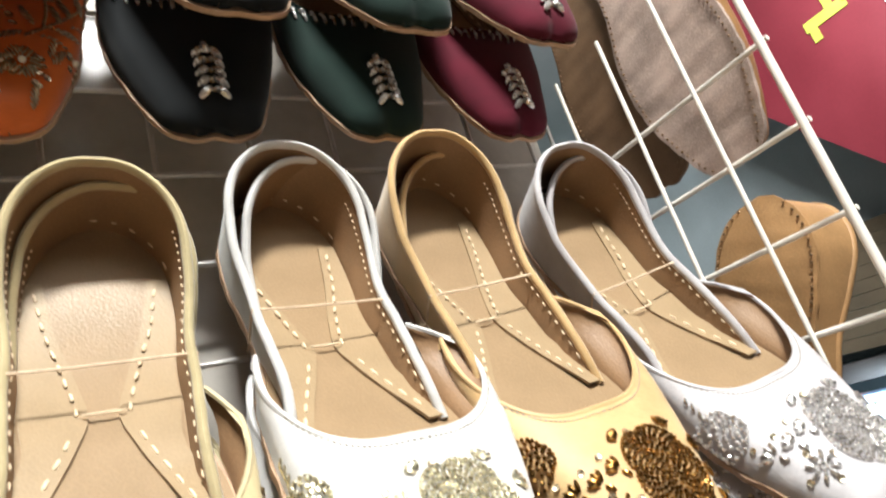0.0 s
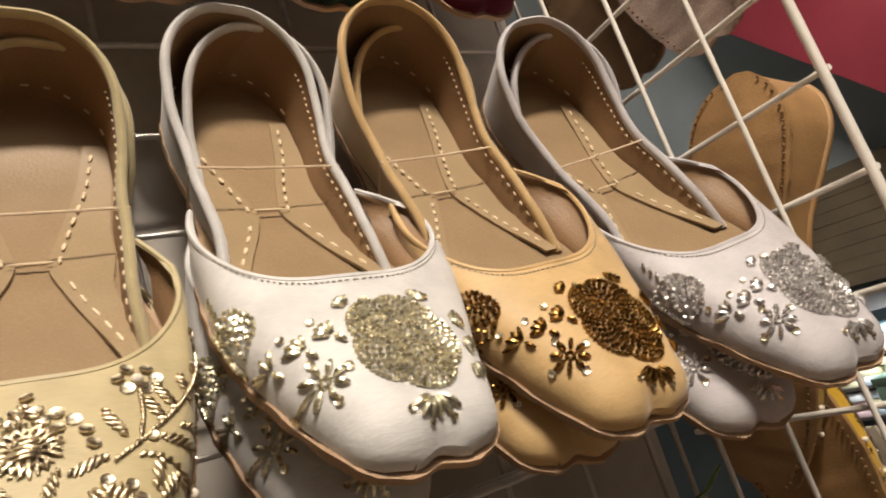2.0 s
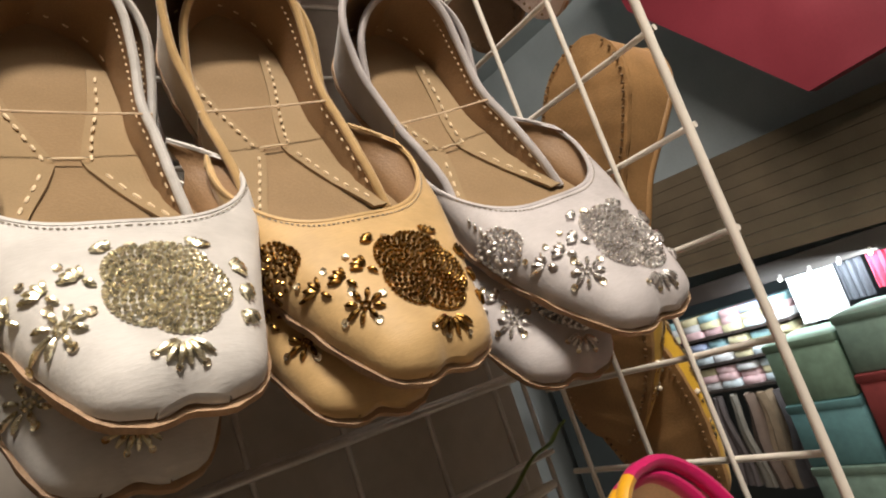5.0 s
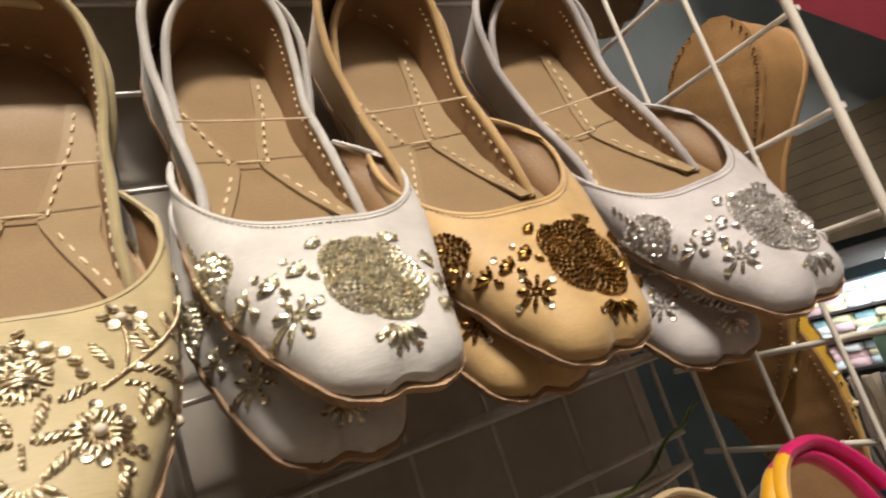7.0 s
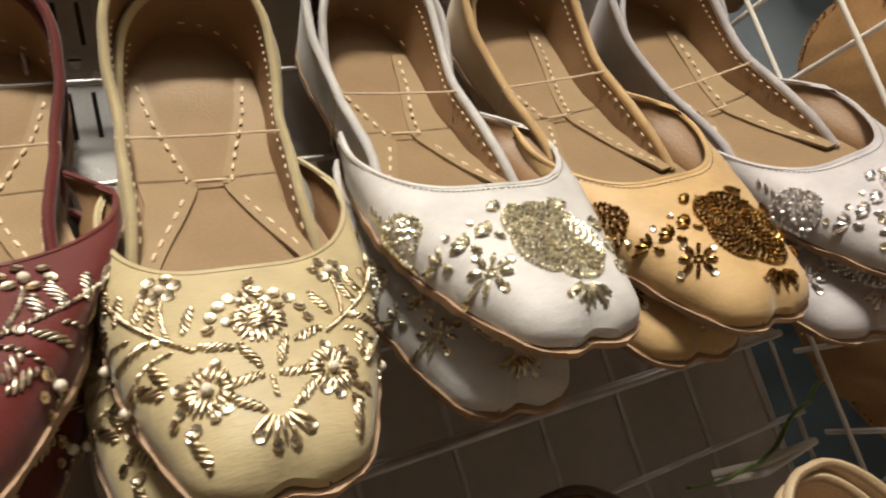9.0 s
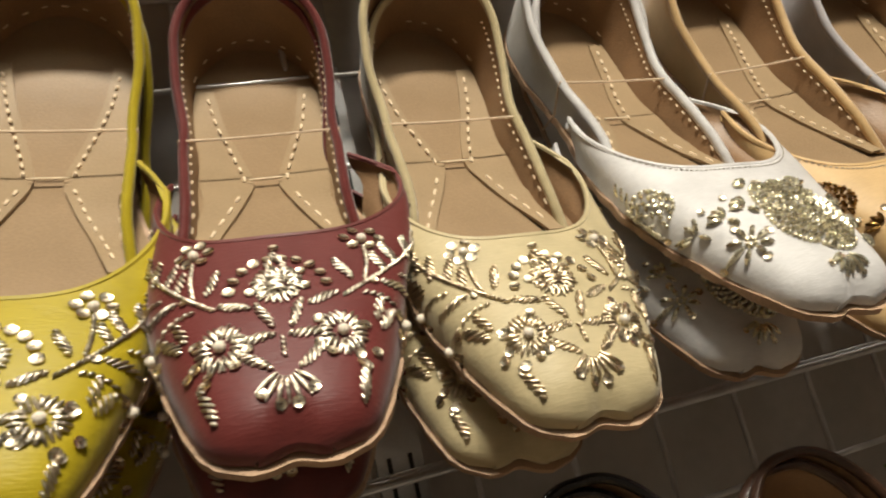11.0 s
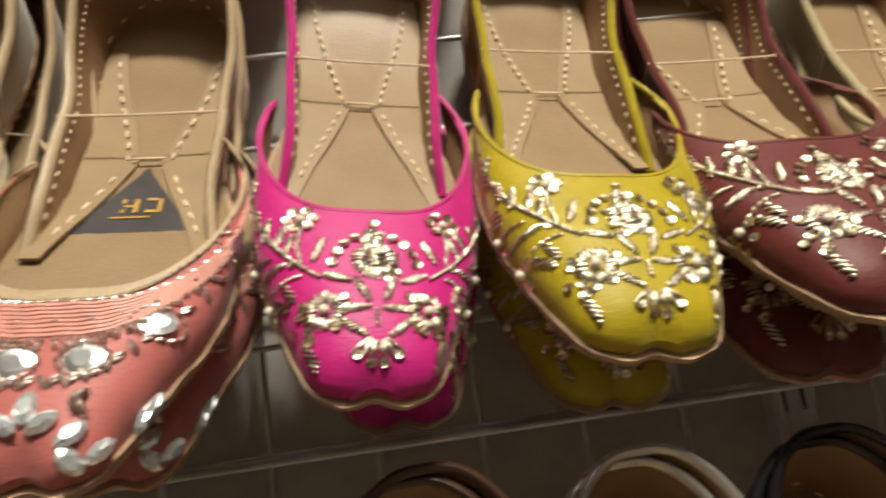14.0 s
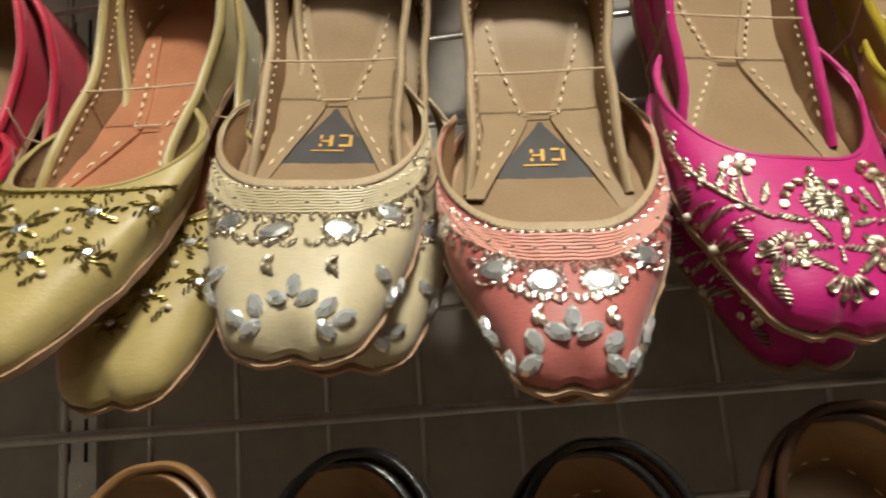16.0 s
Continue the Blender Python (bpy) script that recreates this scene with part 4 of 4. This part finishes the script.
S_CORAL = dict(flaps=(0.188, 0.166), taper=0.22, flare=(0.009, -0.009), top=CORAL, quarter=ROSE, rim=CREAML, beads=ROSEB, motif="band", opening=0.201, piping=ROSE, collar=CREAML, seed=25, badge=True, label="coral silk flat shoe with mirrors, crystals and piped throat")
S_PALE = dict(flaps=(0.186, 0.190), flare=(0.010, -0.009), top=PALE, rim=CREAML, beads=PALEGOLD, motif="band", opening=0.186, piping=PALE, collar=CREAML, seed=26, badge=True, label="pale gold flat shoe with mirrors, crystals and piped throat")
S_OLIVE = dict(top=OLIVE, rim=OLIVE, insole=ORANGE_IN, flap=ORANGE_IN, beads=OLIVEB, motif="meadow", seed=27, label="olive gold flat shoe with mirrored flowers and an orange insole")
S_CRIMSON = dict(top=CRIMSON, beads=GOLD, motif="floral", seed=28, label="crimson silk flat shoe with gilt embroidery")

# style, front shoe's waist x y z, tilt, turn, roll; rear shoe's offset, tilt, turn
ROW = [
    (S_LILAC, (0.287, 0.263, 1.551), 58, 2, 10, (0.006, 0.021, -0.004), 66, -8),
    (S_GOLD, (0.190, 0.275, 1.563), 61, 1, 2, (0.005, 0.021, -0.004), 64, -7),
    (S_WHITE, (0.103, 0.279, 1.565), 55, 0, -5, (0.004, 0.022, -0.004), 63, -6),
    (S_BEIGE, (0.012, 0.279, 1.554), 57.5, -3, -3, (-0.002, 0.021, -0.004), 62, -9),
    (S_MAROON, (-0.074, 0.282, 1.559), 53, -4, -1, (-0.002, 0.021, -0.004), 62, -5),
    (S_YELLOW, (-0.157, 0.276, 1.569), 60, -3, -7, (0.0, 0.026, -0.004), 70, -3),
    (S_PINK, (-0.245, 0.277, 1.574), 65, -3, -11, (0.0, 0.028, -0.002), 74, 0),
    (S_CORAL, (-0.337, 0.266, 1.554), 58, -2, -5, (0.001, 0.025, 0.004), 64, 0),
    (S_PALE, (-0.434, 0.268, 1.574), 60.5, 0, -9, (0.008, 0.025, 0.002), 65, 1),
    (S_OLIVE, (-0.532, 0.268, 1.573), 58, -8, 0, (0.010, 0.024, -0.002), 67, 0),
    (S_CRIMSON, (-0.640, 0.272, 1.573), 60, 0, 0, (0.01, 0.020, -0.006), 68, 0),
]


def place_pair(style, at, tilt, turn, roll, off, tilt2, turn2, band=True):
    p1 = hang(*at, tilt, turn, roll)
    p2 = hang(at[0] + off[0], at[1] + off[1], at[2] + off[2], tilt2, turn2, roll)
    front = shoe(style)
    front.matrix_world = p1
    rear = copy_thing(front, p2)
    rear["label"] = style["label"].split(" with ")[0].split(" in ")[0] + ", rear one of its pair"
    if band:
        rubber_band(p1, p2)


for row in ROW:
    place_pair(*row)

# ---------- upper row ----------
U_ORANGE = dict(top=ORANGE, beads=GOLD, motif="floral", seed=31, label="orange silk flat shoe in the upper row")
U_BLACK = dict(top=BLACKV, beads=STEELY, motif="sprig", seed=32, label="black velvet flat shoe with a silver bead sprig")
U_GREEN = dict(top=GREENV, beads=STEELY, motif="sprig", seed=33, label="bottle green velvet flat shoe with a silver bead sprig")
U_WINE = dict(top=WINEV, beads=STEELY, motif="sprig", seed=34, label="wine velvet flat shoe with a silver bead sprig")
# Pairs from x = -0.114 leftwards are unseen, added for their shadow below.
for style, x in ((U_WINE, 0.262), (U_GREEN, 0.168), (U_BLACK, 0.074), (U_ORANGE, -0.02), (U_GREEN, -0.114), (U_WINE, -0.208), (U_BLACK, -0.302), (U_ORANGE, -0.396), (U_GREEN, -0.490), (U_WINE, -0.584)):
    place_pair(style, (x + 0.010, 0.286, 1.860), 75, 0, 0, (-0.010, 0.024, -0.034), 83, 0)

# ---------- lower row ----------
YSTRAND = satin("yellow_cotton_wrap", (0.72, 0.36, 0.01))
PSTRAND = satin("magenta_cotton_wrap", (0.52, 0.006, 0.11))
BSTRAND = satin("blue_cotton_wrap", (0.012, 0.10, 0.26))
LOW = dict(bend=0.12, opening=0.180)
L_TAN = dict(top=TANL, label="tan leather flat shoe in the lower row", **LOW)
L_BLACK = dict(top=BLACKL, label="black patent flat shoe in the lower row", **LOW)
L_BROWN = dict(top=BROWNL, label="dark brown leather flat shoe in the lower row", **LOW)
L_SILVER = dict(top=SILVERL, label="silver leather flat shoe in the lower row", **LOW)
L_CREAM = dict(top=BROWNL, rim=CREAML, lining=CREAM_IN, label="dark brown flat shoe with a cream edge in the lower row", **LOW)
L_MULTI = dict(top=BLACKV, lining=CREAM_IN, insole=CREAM_IN, flap=CREAM_IN, segments=((-1.0, -0.42, BSTRAND), (-0.42, 0.10, PSTRAND), (0.10, 0.55, YSTRAND), (0.55, 1.0, BSTRAND)),
               label="flat shoe with yellow, magenta and blue wrapped edge", **LOW)
for style, x, y, z, turn in ((L_TAN, -0.506, 0.216, 1.308, 4), (L_BLACK, -0.426, 0.214, 1.308, 0), (L_BLACK, -0.331, 0.214, 1.306, 0), (L_BROWN, -0.238, 0.214, 1.313, 0), (L_SILVER, -0.160, 0.214, 1.308, 0),
                             (L_BLACK, -0.088, 0.214, 1.305, 0), (L_BLACK, 0.012, 0.214, 1.308, 0), (L_BROWN, 0.102, 0.214, 1.295, 0), (L_CREAM, 0.212, 0.194, 1.274, 0), (L_MULTI, 0.278, 0.176, 1.272, 0)):
    y, z = (y - 0.006, z - 0.010) if y > 0.2 else (y, z - 0.013)
    p1, p2 = hang(x, y, z, 52, turn), hang(x - 0.006, y + 0.014, z - 0.006, 58, turn)
    s = shoe(style)
    s.matrix_world = p1
    rear = copy_thing(s, p2)
    rear["label"] = style["label"].split(" with ")[0].split(" in ")[0] + ", rear one of its pair"

# ---------- tie and hook left on the rack ----------
b = Bag()
pts = [Vector(p) for p in ((0.334, 0.302, 1.384), (0.302, 0.299, 1.374), (0.260, 0.297, 1.357), (0.205, 0.300, 1.361))]
path = []
for a, c in zip(pts, pts[1:]):
    path += [a.lerp(c, i / 8) + Vector((0, 0.0012 * math.sin(i * 0.8), 0.0012 * math.cos(i * 0.8))) for i in range(8)]
b.tube(path, 0.0024, 6, flat=0.45)
tagged(part("ribbon_tie", b, satin("green_ribbon", (0.12, 0.19, 0.035))), "twisted green ribbon tied to the wire grid", "ribbon")
b = Bag()
b.tube([(0.246, 0.318, 1.357), (0.266, 0.300, 1.357), (0.308, 0.298, 1.357)], 0.0022, 8)
b.tube([(0.246, 0.318, 1.352), (0.266, 0.300, 1.352), (0.308, 0.298, 1.357)], 0.0022, 8)
tagged(part("display_hook", b, WIRE_WHITE), "white double wire display hook on the grid", "hook")

# ---------- shoes on the outside of the side panel, soles towards the rack ----------
SIDE_TAN = dict(top=satin("ochre_silk", (0.55, 0.33, 0.03)), quarter=SOLE_TAN, rim=SOLE_TAN, sole=SOLE_TAN, bend=0.25, beads=GOLD, motif="floral", seed=41, label="ochre embroidered flat shoe hung on the side panel, tan sole showing")
SIDE_BROWN = dict(top=TANL, sole=SOLE_BROWN, label="tan flat shoe hung on the side panel, brown sole showing")
SIDE_GREY = dict(top=TANL, sole=SOLE_GREY, label="tan flat shoe hung on the side panel, worn grey sole showing")


STITCH_DARK = material("waxed_brown_thread", (0.16, 0.085, 0.03), 0.6, scale=300, bump=0.1)


def side_pose(heel, toe):
    """Sole towards -x, heel and toe given as (x, y, z)."""
    yv = (Vector(toe) - Vector(heel)).normalized()
    side = Vector((1, 0.02, 0))
    zv = (side - yv * side.dot(yv)).normalized()
    xv = yv.cross(zv)
    m = Matrix((xv, yv, zv)).transposed().to_4x4()
    return Matrix.Translation(heel) @ m


for style, heel, toe in ((SIDE_TAN, (0.372, 0.221, 1.597), (0.374, 0.322, 1.360)), (SIDE_TAN, (0.392, 0.334, 1.560), (0.394, 0.284, 1.306)),
                         (SIDE_GREY, (0.372, 0.238, 1.884), (0.372, 0.228, 1.634)), (SIDE_BROWN, (0.378, 0.302, 1.900), (0.378, 0.292, 1.644))):
    s = shoe(style)
    b = Bag()
    for sg in (-1, 1):
        for i in range(56):
            y = 0.004 + 0.250 * i / 55
            p = (sg * max(0.002, half_width(y) - 0.0022), y, -0.0046 + spring(y))
            b.ball(bent(p), 0.0010, 6, 4)
    part("sole_stitching", b, STITCH_DARK, s, "dark knotted stitches round the sole")["kind"] = "stuff"
    s.matrix_world = side_pose(heel, toe)

# ---------- the lane and the shop beyond ----------
FAR = 2.5
b = Bag()
pts = [(1.50, 3.0), (1.45, 2.62), (0.935, 1.94), (0.30, 1.97), (-0.6, 2.00), (-0.6, 3.0)]
vs = [(FAR, y, z) for y, z in pts] + [(FAR + 0.06, y, z) for y, z in pts]
k = len(pts)
b.add(vs, [tuple(range(k)), tuple(range(2 * k - 1, k - 1, -1))] + [(i, i + k, (i + 1) % k + k, (i + 1) % k) for i in range(k)])
sign = part("sign_board", b, SIGN, smooth=False)
for y in (-0.3, 0.9):
    g = Bag()
    g.tube([(FAR + 0.03, y, 2.99), (FAR + 0.03, y, 3.1)], 0.008, 8)
    part("hanger_rod", g, STEEL, sign)
tagged(sign, "dark red printed sign board over the lane", "sign")
SCRIPT_G = material("yellow_green_print", (0.45, 0.50, 0.06), 0.5, scale=20, bump=0.0)
SCRIPT_W = material("pale_print", (0.70, 0.72, 0.70), 0.5, scale=20, bump=0.0)
for y0, y1, z0, z1, mt in ((0.86, 1.02, 2.60, 2.64, SCRIPT_G), (0.90, 0.93, 2.64, 2.70, SCRIPT_G), (0.98, 1.01, 2.55, 2.60, SCRIPT_G), (0.84, 0.87, 2.62, 2.74, SCRIPT_G), (0.62, 0.76, 2.52, 2.57, SCRIPT_W), (0.58, 0.68, 2.24, 2.30, SCRIPT_W)):
    g = Bag()
    g.box(FAR - 0.006, FAR - 0.001, y0, y1, z0, z1)
    part("printed_bar", g, mt, sign, smooth=False)

e = new("slatted_soffit")
for i in range(9):
    g = Bag()
    z0 = 1.43 + 0.055 * i
    g.add([(x, y, z) for x in (2.86, 2.9) for y, z in ((0.55, z0 - 0.02), (2.3, z0 + 0.06), (2.3, z0 + 0.113), (0.55, z0 + 0.033))], [(0, 1, 2, 3), (7, 6, 5, 4), (0, 4, 5, 1), (1, 5, 6, 2), (2, 6, 7, 3), (3, 7, 4, 0)])
    part("slat", g, SLAT, e, smooth=False)
tagged(e, "tan slatted soffit above the shop front", "soffit", "", "structure")
b = Bag()
b.box(2.84, 2.92, 0.2, 3.0, 1.34, 1.42)
structure("beam", b, BEAM, "dark brown beam over the shop front", "beam")
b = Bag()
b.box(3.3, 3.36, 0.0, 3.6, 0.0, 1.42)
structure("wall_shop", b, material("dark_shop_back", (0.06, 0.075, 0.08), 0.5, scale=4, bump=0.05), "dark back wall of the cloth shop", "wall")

rnd = random.Random(5)


def cloth_colour(name, c):
    return material(name, c, 0.75, scale=25, vary=0.15, bump=0.2, fine=400)


CLOTHS = [cloth_colour("folded_cloth", c) for c in ((0.55, 0.62, 0.66), (0.62, 0.42, 0.44), (0.30, 0.50, 0.55), (0.62, 0.56, 0.36), (0.66, 0.66, 0.68), (0.36, 0.42, 0.60))]


def rounded(bag, x0, x1, y0, y1, z0, z1, r):
    """A soft folded block: a box with its upright edges and top rounded."""
    ring = [(x0, y0 + r), (x0 + r, y0), (x1 - r, y0), (x1, y0 + r), (x1, y1 - r), (x1 - r, y1), (x0 + r, y1), (x0, y1 - r)]
    cx, cy = (x0 + x1) / 2, (y0 + y1) / 2
    vs = []
    for f, z in ((0.97, z0), (1, z0 + r), (1, z1 - r), (0.96, z1)):
        vs += [(cx + (x - cx) * f, cy + (y - cy) * f, z) for x, y in ring]
    fs = [tuple(reversed(range(8))), tuple(range(24, 32))] + [(k * 8 + j, k * 8 + (j + 1) % 8, (k + 1) * 8 + (j + 1) % 8, (k + 1) * 8 + j) for k in range(3) for j in range(8)]
    bag.add(vs, fs)


for sh in range(3):
    z = 0.93 + 0.125 * sh
    g = Bag()
    g.box(2.80, 3.1, 1.48, 2.15, z - 0.012, z)
    tagged(part("shelf_board", g, BEAM, smooth=False), "dark shelf board stacked with folded cloth", "shelf", "cloth shelves")
    for c in range(6):
        for lv in range(3):
            g = Bag()
            y0 = 1.50 + 0.107 * c + rnd.uniform(-0.006, 0.006)
            rounded(g, 2.81 + rnd.uniform(0, 0.02), 3.05, y0, y0 + 0.098, z + 0.034 * lv, z + 0.033 + 0.034 * lv, 0.010)
            tagged(part("folded_cloth", g, CLOTHS[rnd.randrange(6)]), "pastel folded cloth in a shelf stack", "folded cloth", "folded cloths on the shelves")

GARB = [cloth_colour("hanging_coat", c) for c in ((0.16, 0.11, 0.085), (0.24, 0.22, 0.19), (0.12, 0.10, 0.10), (0.28, 0.20, 0.13))]
for i in range(7):
    g = Bag()
    y0 = 1.45 + 0.085 * i
    grid = [[(2.80 + 0.03 * math.sin(3.1 * t + i) + 0.012 * math.sin(11 * t), y0 + (t - 0.5) * (0.055 + 0.07 * s) + 0.01 * math.sin(7 * s + i), 0.90 - 0.42 * s) for t in [q / 10 for q in range(11)]] for s in [q / 8 for q in range(9)]]
    g.shell(grid, 0.02, (0, 0))
    tagged(part("hanging_garment", g, GARB[i % 4]), "dull brown garment hanging under the cloth shelves", "garment", "hanging garments")

BOXC = {"green": cloth_colour("green_box_card", (0.17, 0.27, 0.20)), "teal": cloth_colour("teal_box_card", (0.12, 0.27, 0.29)), "red": cloth_colour("red_box_card", (0.28, 0.05, 0.05)), "sage": cloth_colour("sage_box_card", (0.20, 0.30, 0.25)), "buff": cloth_colour("buff_box_card", (0.30, 0.22, 0.13))}
for key, y0, y1, z0, z1 in (("green", 1.20, 1.47, 0.885, 1.12), ("teal", 1.20, 1.47, 0.645, 0.88), ("sage", 1.20, 1.47, 0.40, 0.64), ("sage", 0.93, 1.18, 0.96, 1.17), ("red", 0.93, 1.18, 0.70, 0.955), ("buff", 0.93, 1.18, 0.46, 0.69), ("teal", 0.66, 0.91, 0.94, 1.17), ("green", 0.66, 0.91, 0.70, 0.93)):
    en = new("fabric_box")
    g = Bag()
    rounded(g, 2.50, 2.80, y0, y1, z0, z1, 0.006)
    part("carton", g, BOXC[key], en)
    g = Bag()
    rounded(g, 2.495, 2.805, y0 - 0.004, y1 + 0.004, z1 - 0.03, z1 + 0.003, 0.004)
    part("lid", g, BOXC[key], en)
    tagged(en, key + " fabric-covered box in a stack at the shop front", "box", "boxes at the shop front")
    if z0 < 0.5:
        g = Bag()
        rounded(g, 2.49, 2.81, y0 - 0.006, y1 + 0.006, 0.0, z0 - 0.001, 0.01)
        tagged(part("plinth", g, BEAM), "dark plinth under the stacked boxes", "plinth")
g = Bag()
rounded(g, 2.49, 2.81, 0.654, 0.916, 0.0, 0.699, 0.01)
tagged(part("plinth", g, BEAM), "dark plinth under the stacked boxes", "plinth")

for nm, c, y0, y1, z0, z1 in (("white", (0.66, 0.68, 0.72), 1.26, 1.46, 1.13, 1.335), ("dark", (0.06, 0.065, 0.08), 1.15, 1.25, 1.18, 1.335), ("pink", (0.62, 0.06, 0.12), 1.03, 1.13, 1.20, 1.335), ("dark", (0.05, 0.055, 0.07), 0.90, 1.02, 1.18, 1.335)):
    g = Bag()
    grid = [[(2.86 + 0.008 * math.sin(t * 23), y0 + (y1 - y0) * t, z1 - (z1 - z0) * s) for t in [q / 20 for q in range(21)]] for s in (0, 0.33, 0.66, 1)]
    g.shell(grid, 0.006, (0, 0))
    tagged(part("hanging_cloth", g, cloth_colour(nm + "_cloth", c)), nm + " length of cloth hung in the shop front", "cloth", "hung cloths")
SPOT = glow("spot_glass", (1.0, 0.95, 0.85), 12)
for y in (0.98, 1.1, 1.22, 1.34, 1.47):
    en = new("spot_light")
    g = Bag()
    g.ball((2.83, y, 1.336), 0.007, 10, 6)
    part("bulb", g, SPOT, en)
    g = Bag()
    g.tube([(2.845, y, 1.355), (2.834, y, 1.338)], 0.009, 10)
    part("housing", g, STEEL, en)
    tagged(en, "small bright spot lamp under the shop beam", "spot lamp", "spot lamps")

b = Bag()
b.box(2.96, 3.02, -0.6, 3.6, 1.86, 3.1)
structure("fascia", b, PLASTER, "blue-grey painted fascia above the shop front", "fascia")

# ---------- tube lamp that lights the rack, and added glow panels ---
TUBE = glow("tube_glass", (1.0, 0.84, 0.64), 6)
en = new("tube_lamp")
g = Bag()
g.tube([LAMP + Vector((-0.22, 0, 0.03)), LAMP + Vector((0.22, 0, 0.03))], 0.013, 12)
part("tube", g, TUBE, en)
g = Bag()
g.box(LAMP.x - 0.25, LAMP.x + 0.25, LAMP.y - 0.04, LAMP.y + 0.04, 2.79, 2.84)
part("housing", g, WIRE_WHITE, en, smooth=False)
for x in (-0.12, 0.12):
    g = Bag()
    g.tube([(LAMP.x + x, LAMP.y, 2.84), (LAMP.x + x, LAMP.y, 3.1)], 0.004, 8)
    part("rod", g, STEEL, en)
tagged(en, "white ceiling tube lamp in front of the rack", "tube lamp")
# Unseen glowing panels, added to give mirrors and crystals brightness to reflect.
PANEL = glow("mirror_fill_glow", (1.0, 0.93, 0.82), 1.0)
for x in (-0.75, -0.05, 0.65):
    en = new("mirror_fill_panel")
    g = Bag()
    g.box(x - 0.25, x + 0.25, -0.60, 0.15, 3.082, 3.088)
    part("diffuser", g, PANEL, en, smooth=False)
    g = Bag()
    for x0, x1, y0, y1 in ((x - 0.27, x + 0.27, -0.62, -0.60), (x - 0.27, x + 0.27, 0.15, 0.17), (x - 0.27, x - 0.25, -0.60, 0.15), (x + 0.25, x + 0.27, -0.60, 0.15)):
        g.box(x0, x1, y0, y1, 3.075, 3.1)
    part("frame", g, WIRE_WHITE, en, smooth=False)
    tagged(en, "unseen glowing ceiling panel added for the mirrors to reflect", "ceiling lamp", "ceiling lamps")
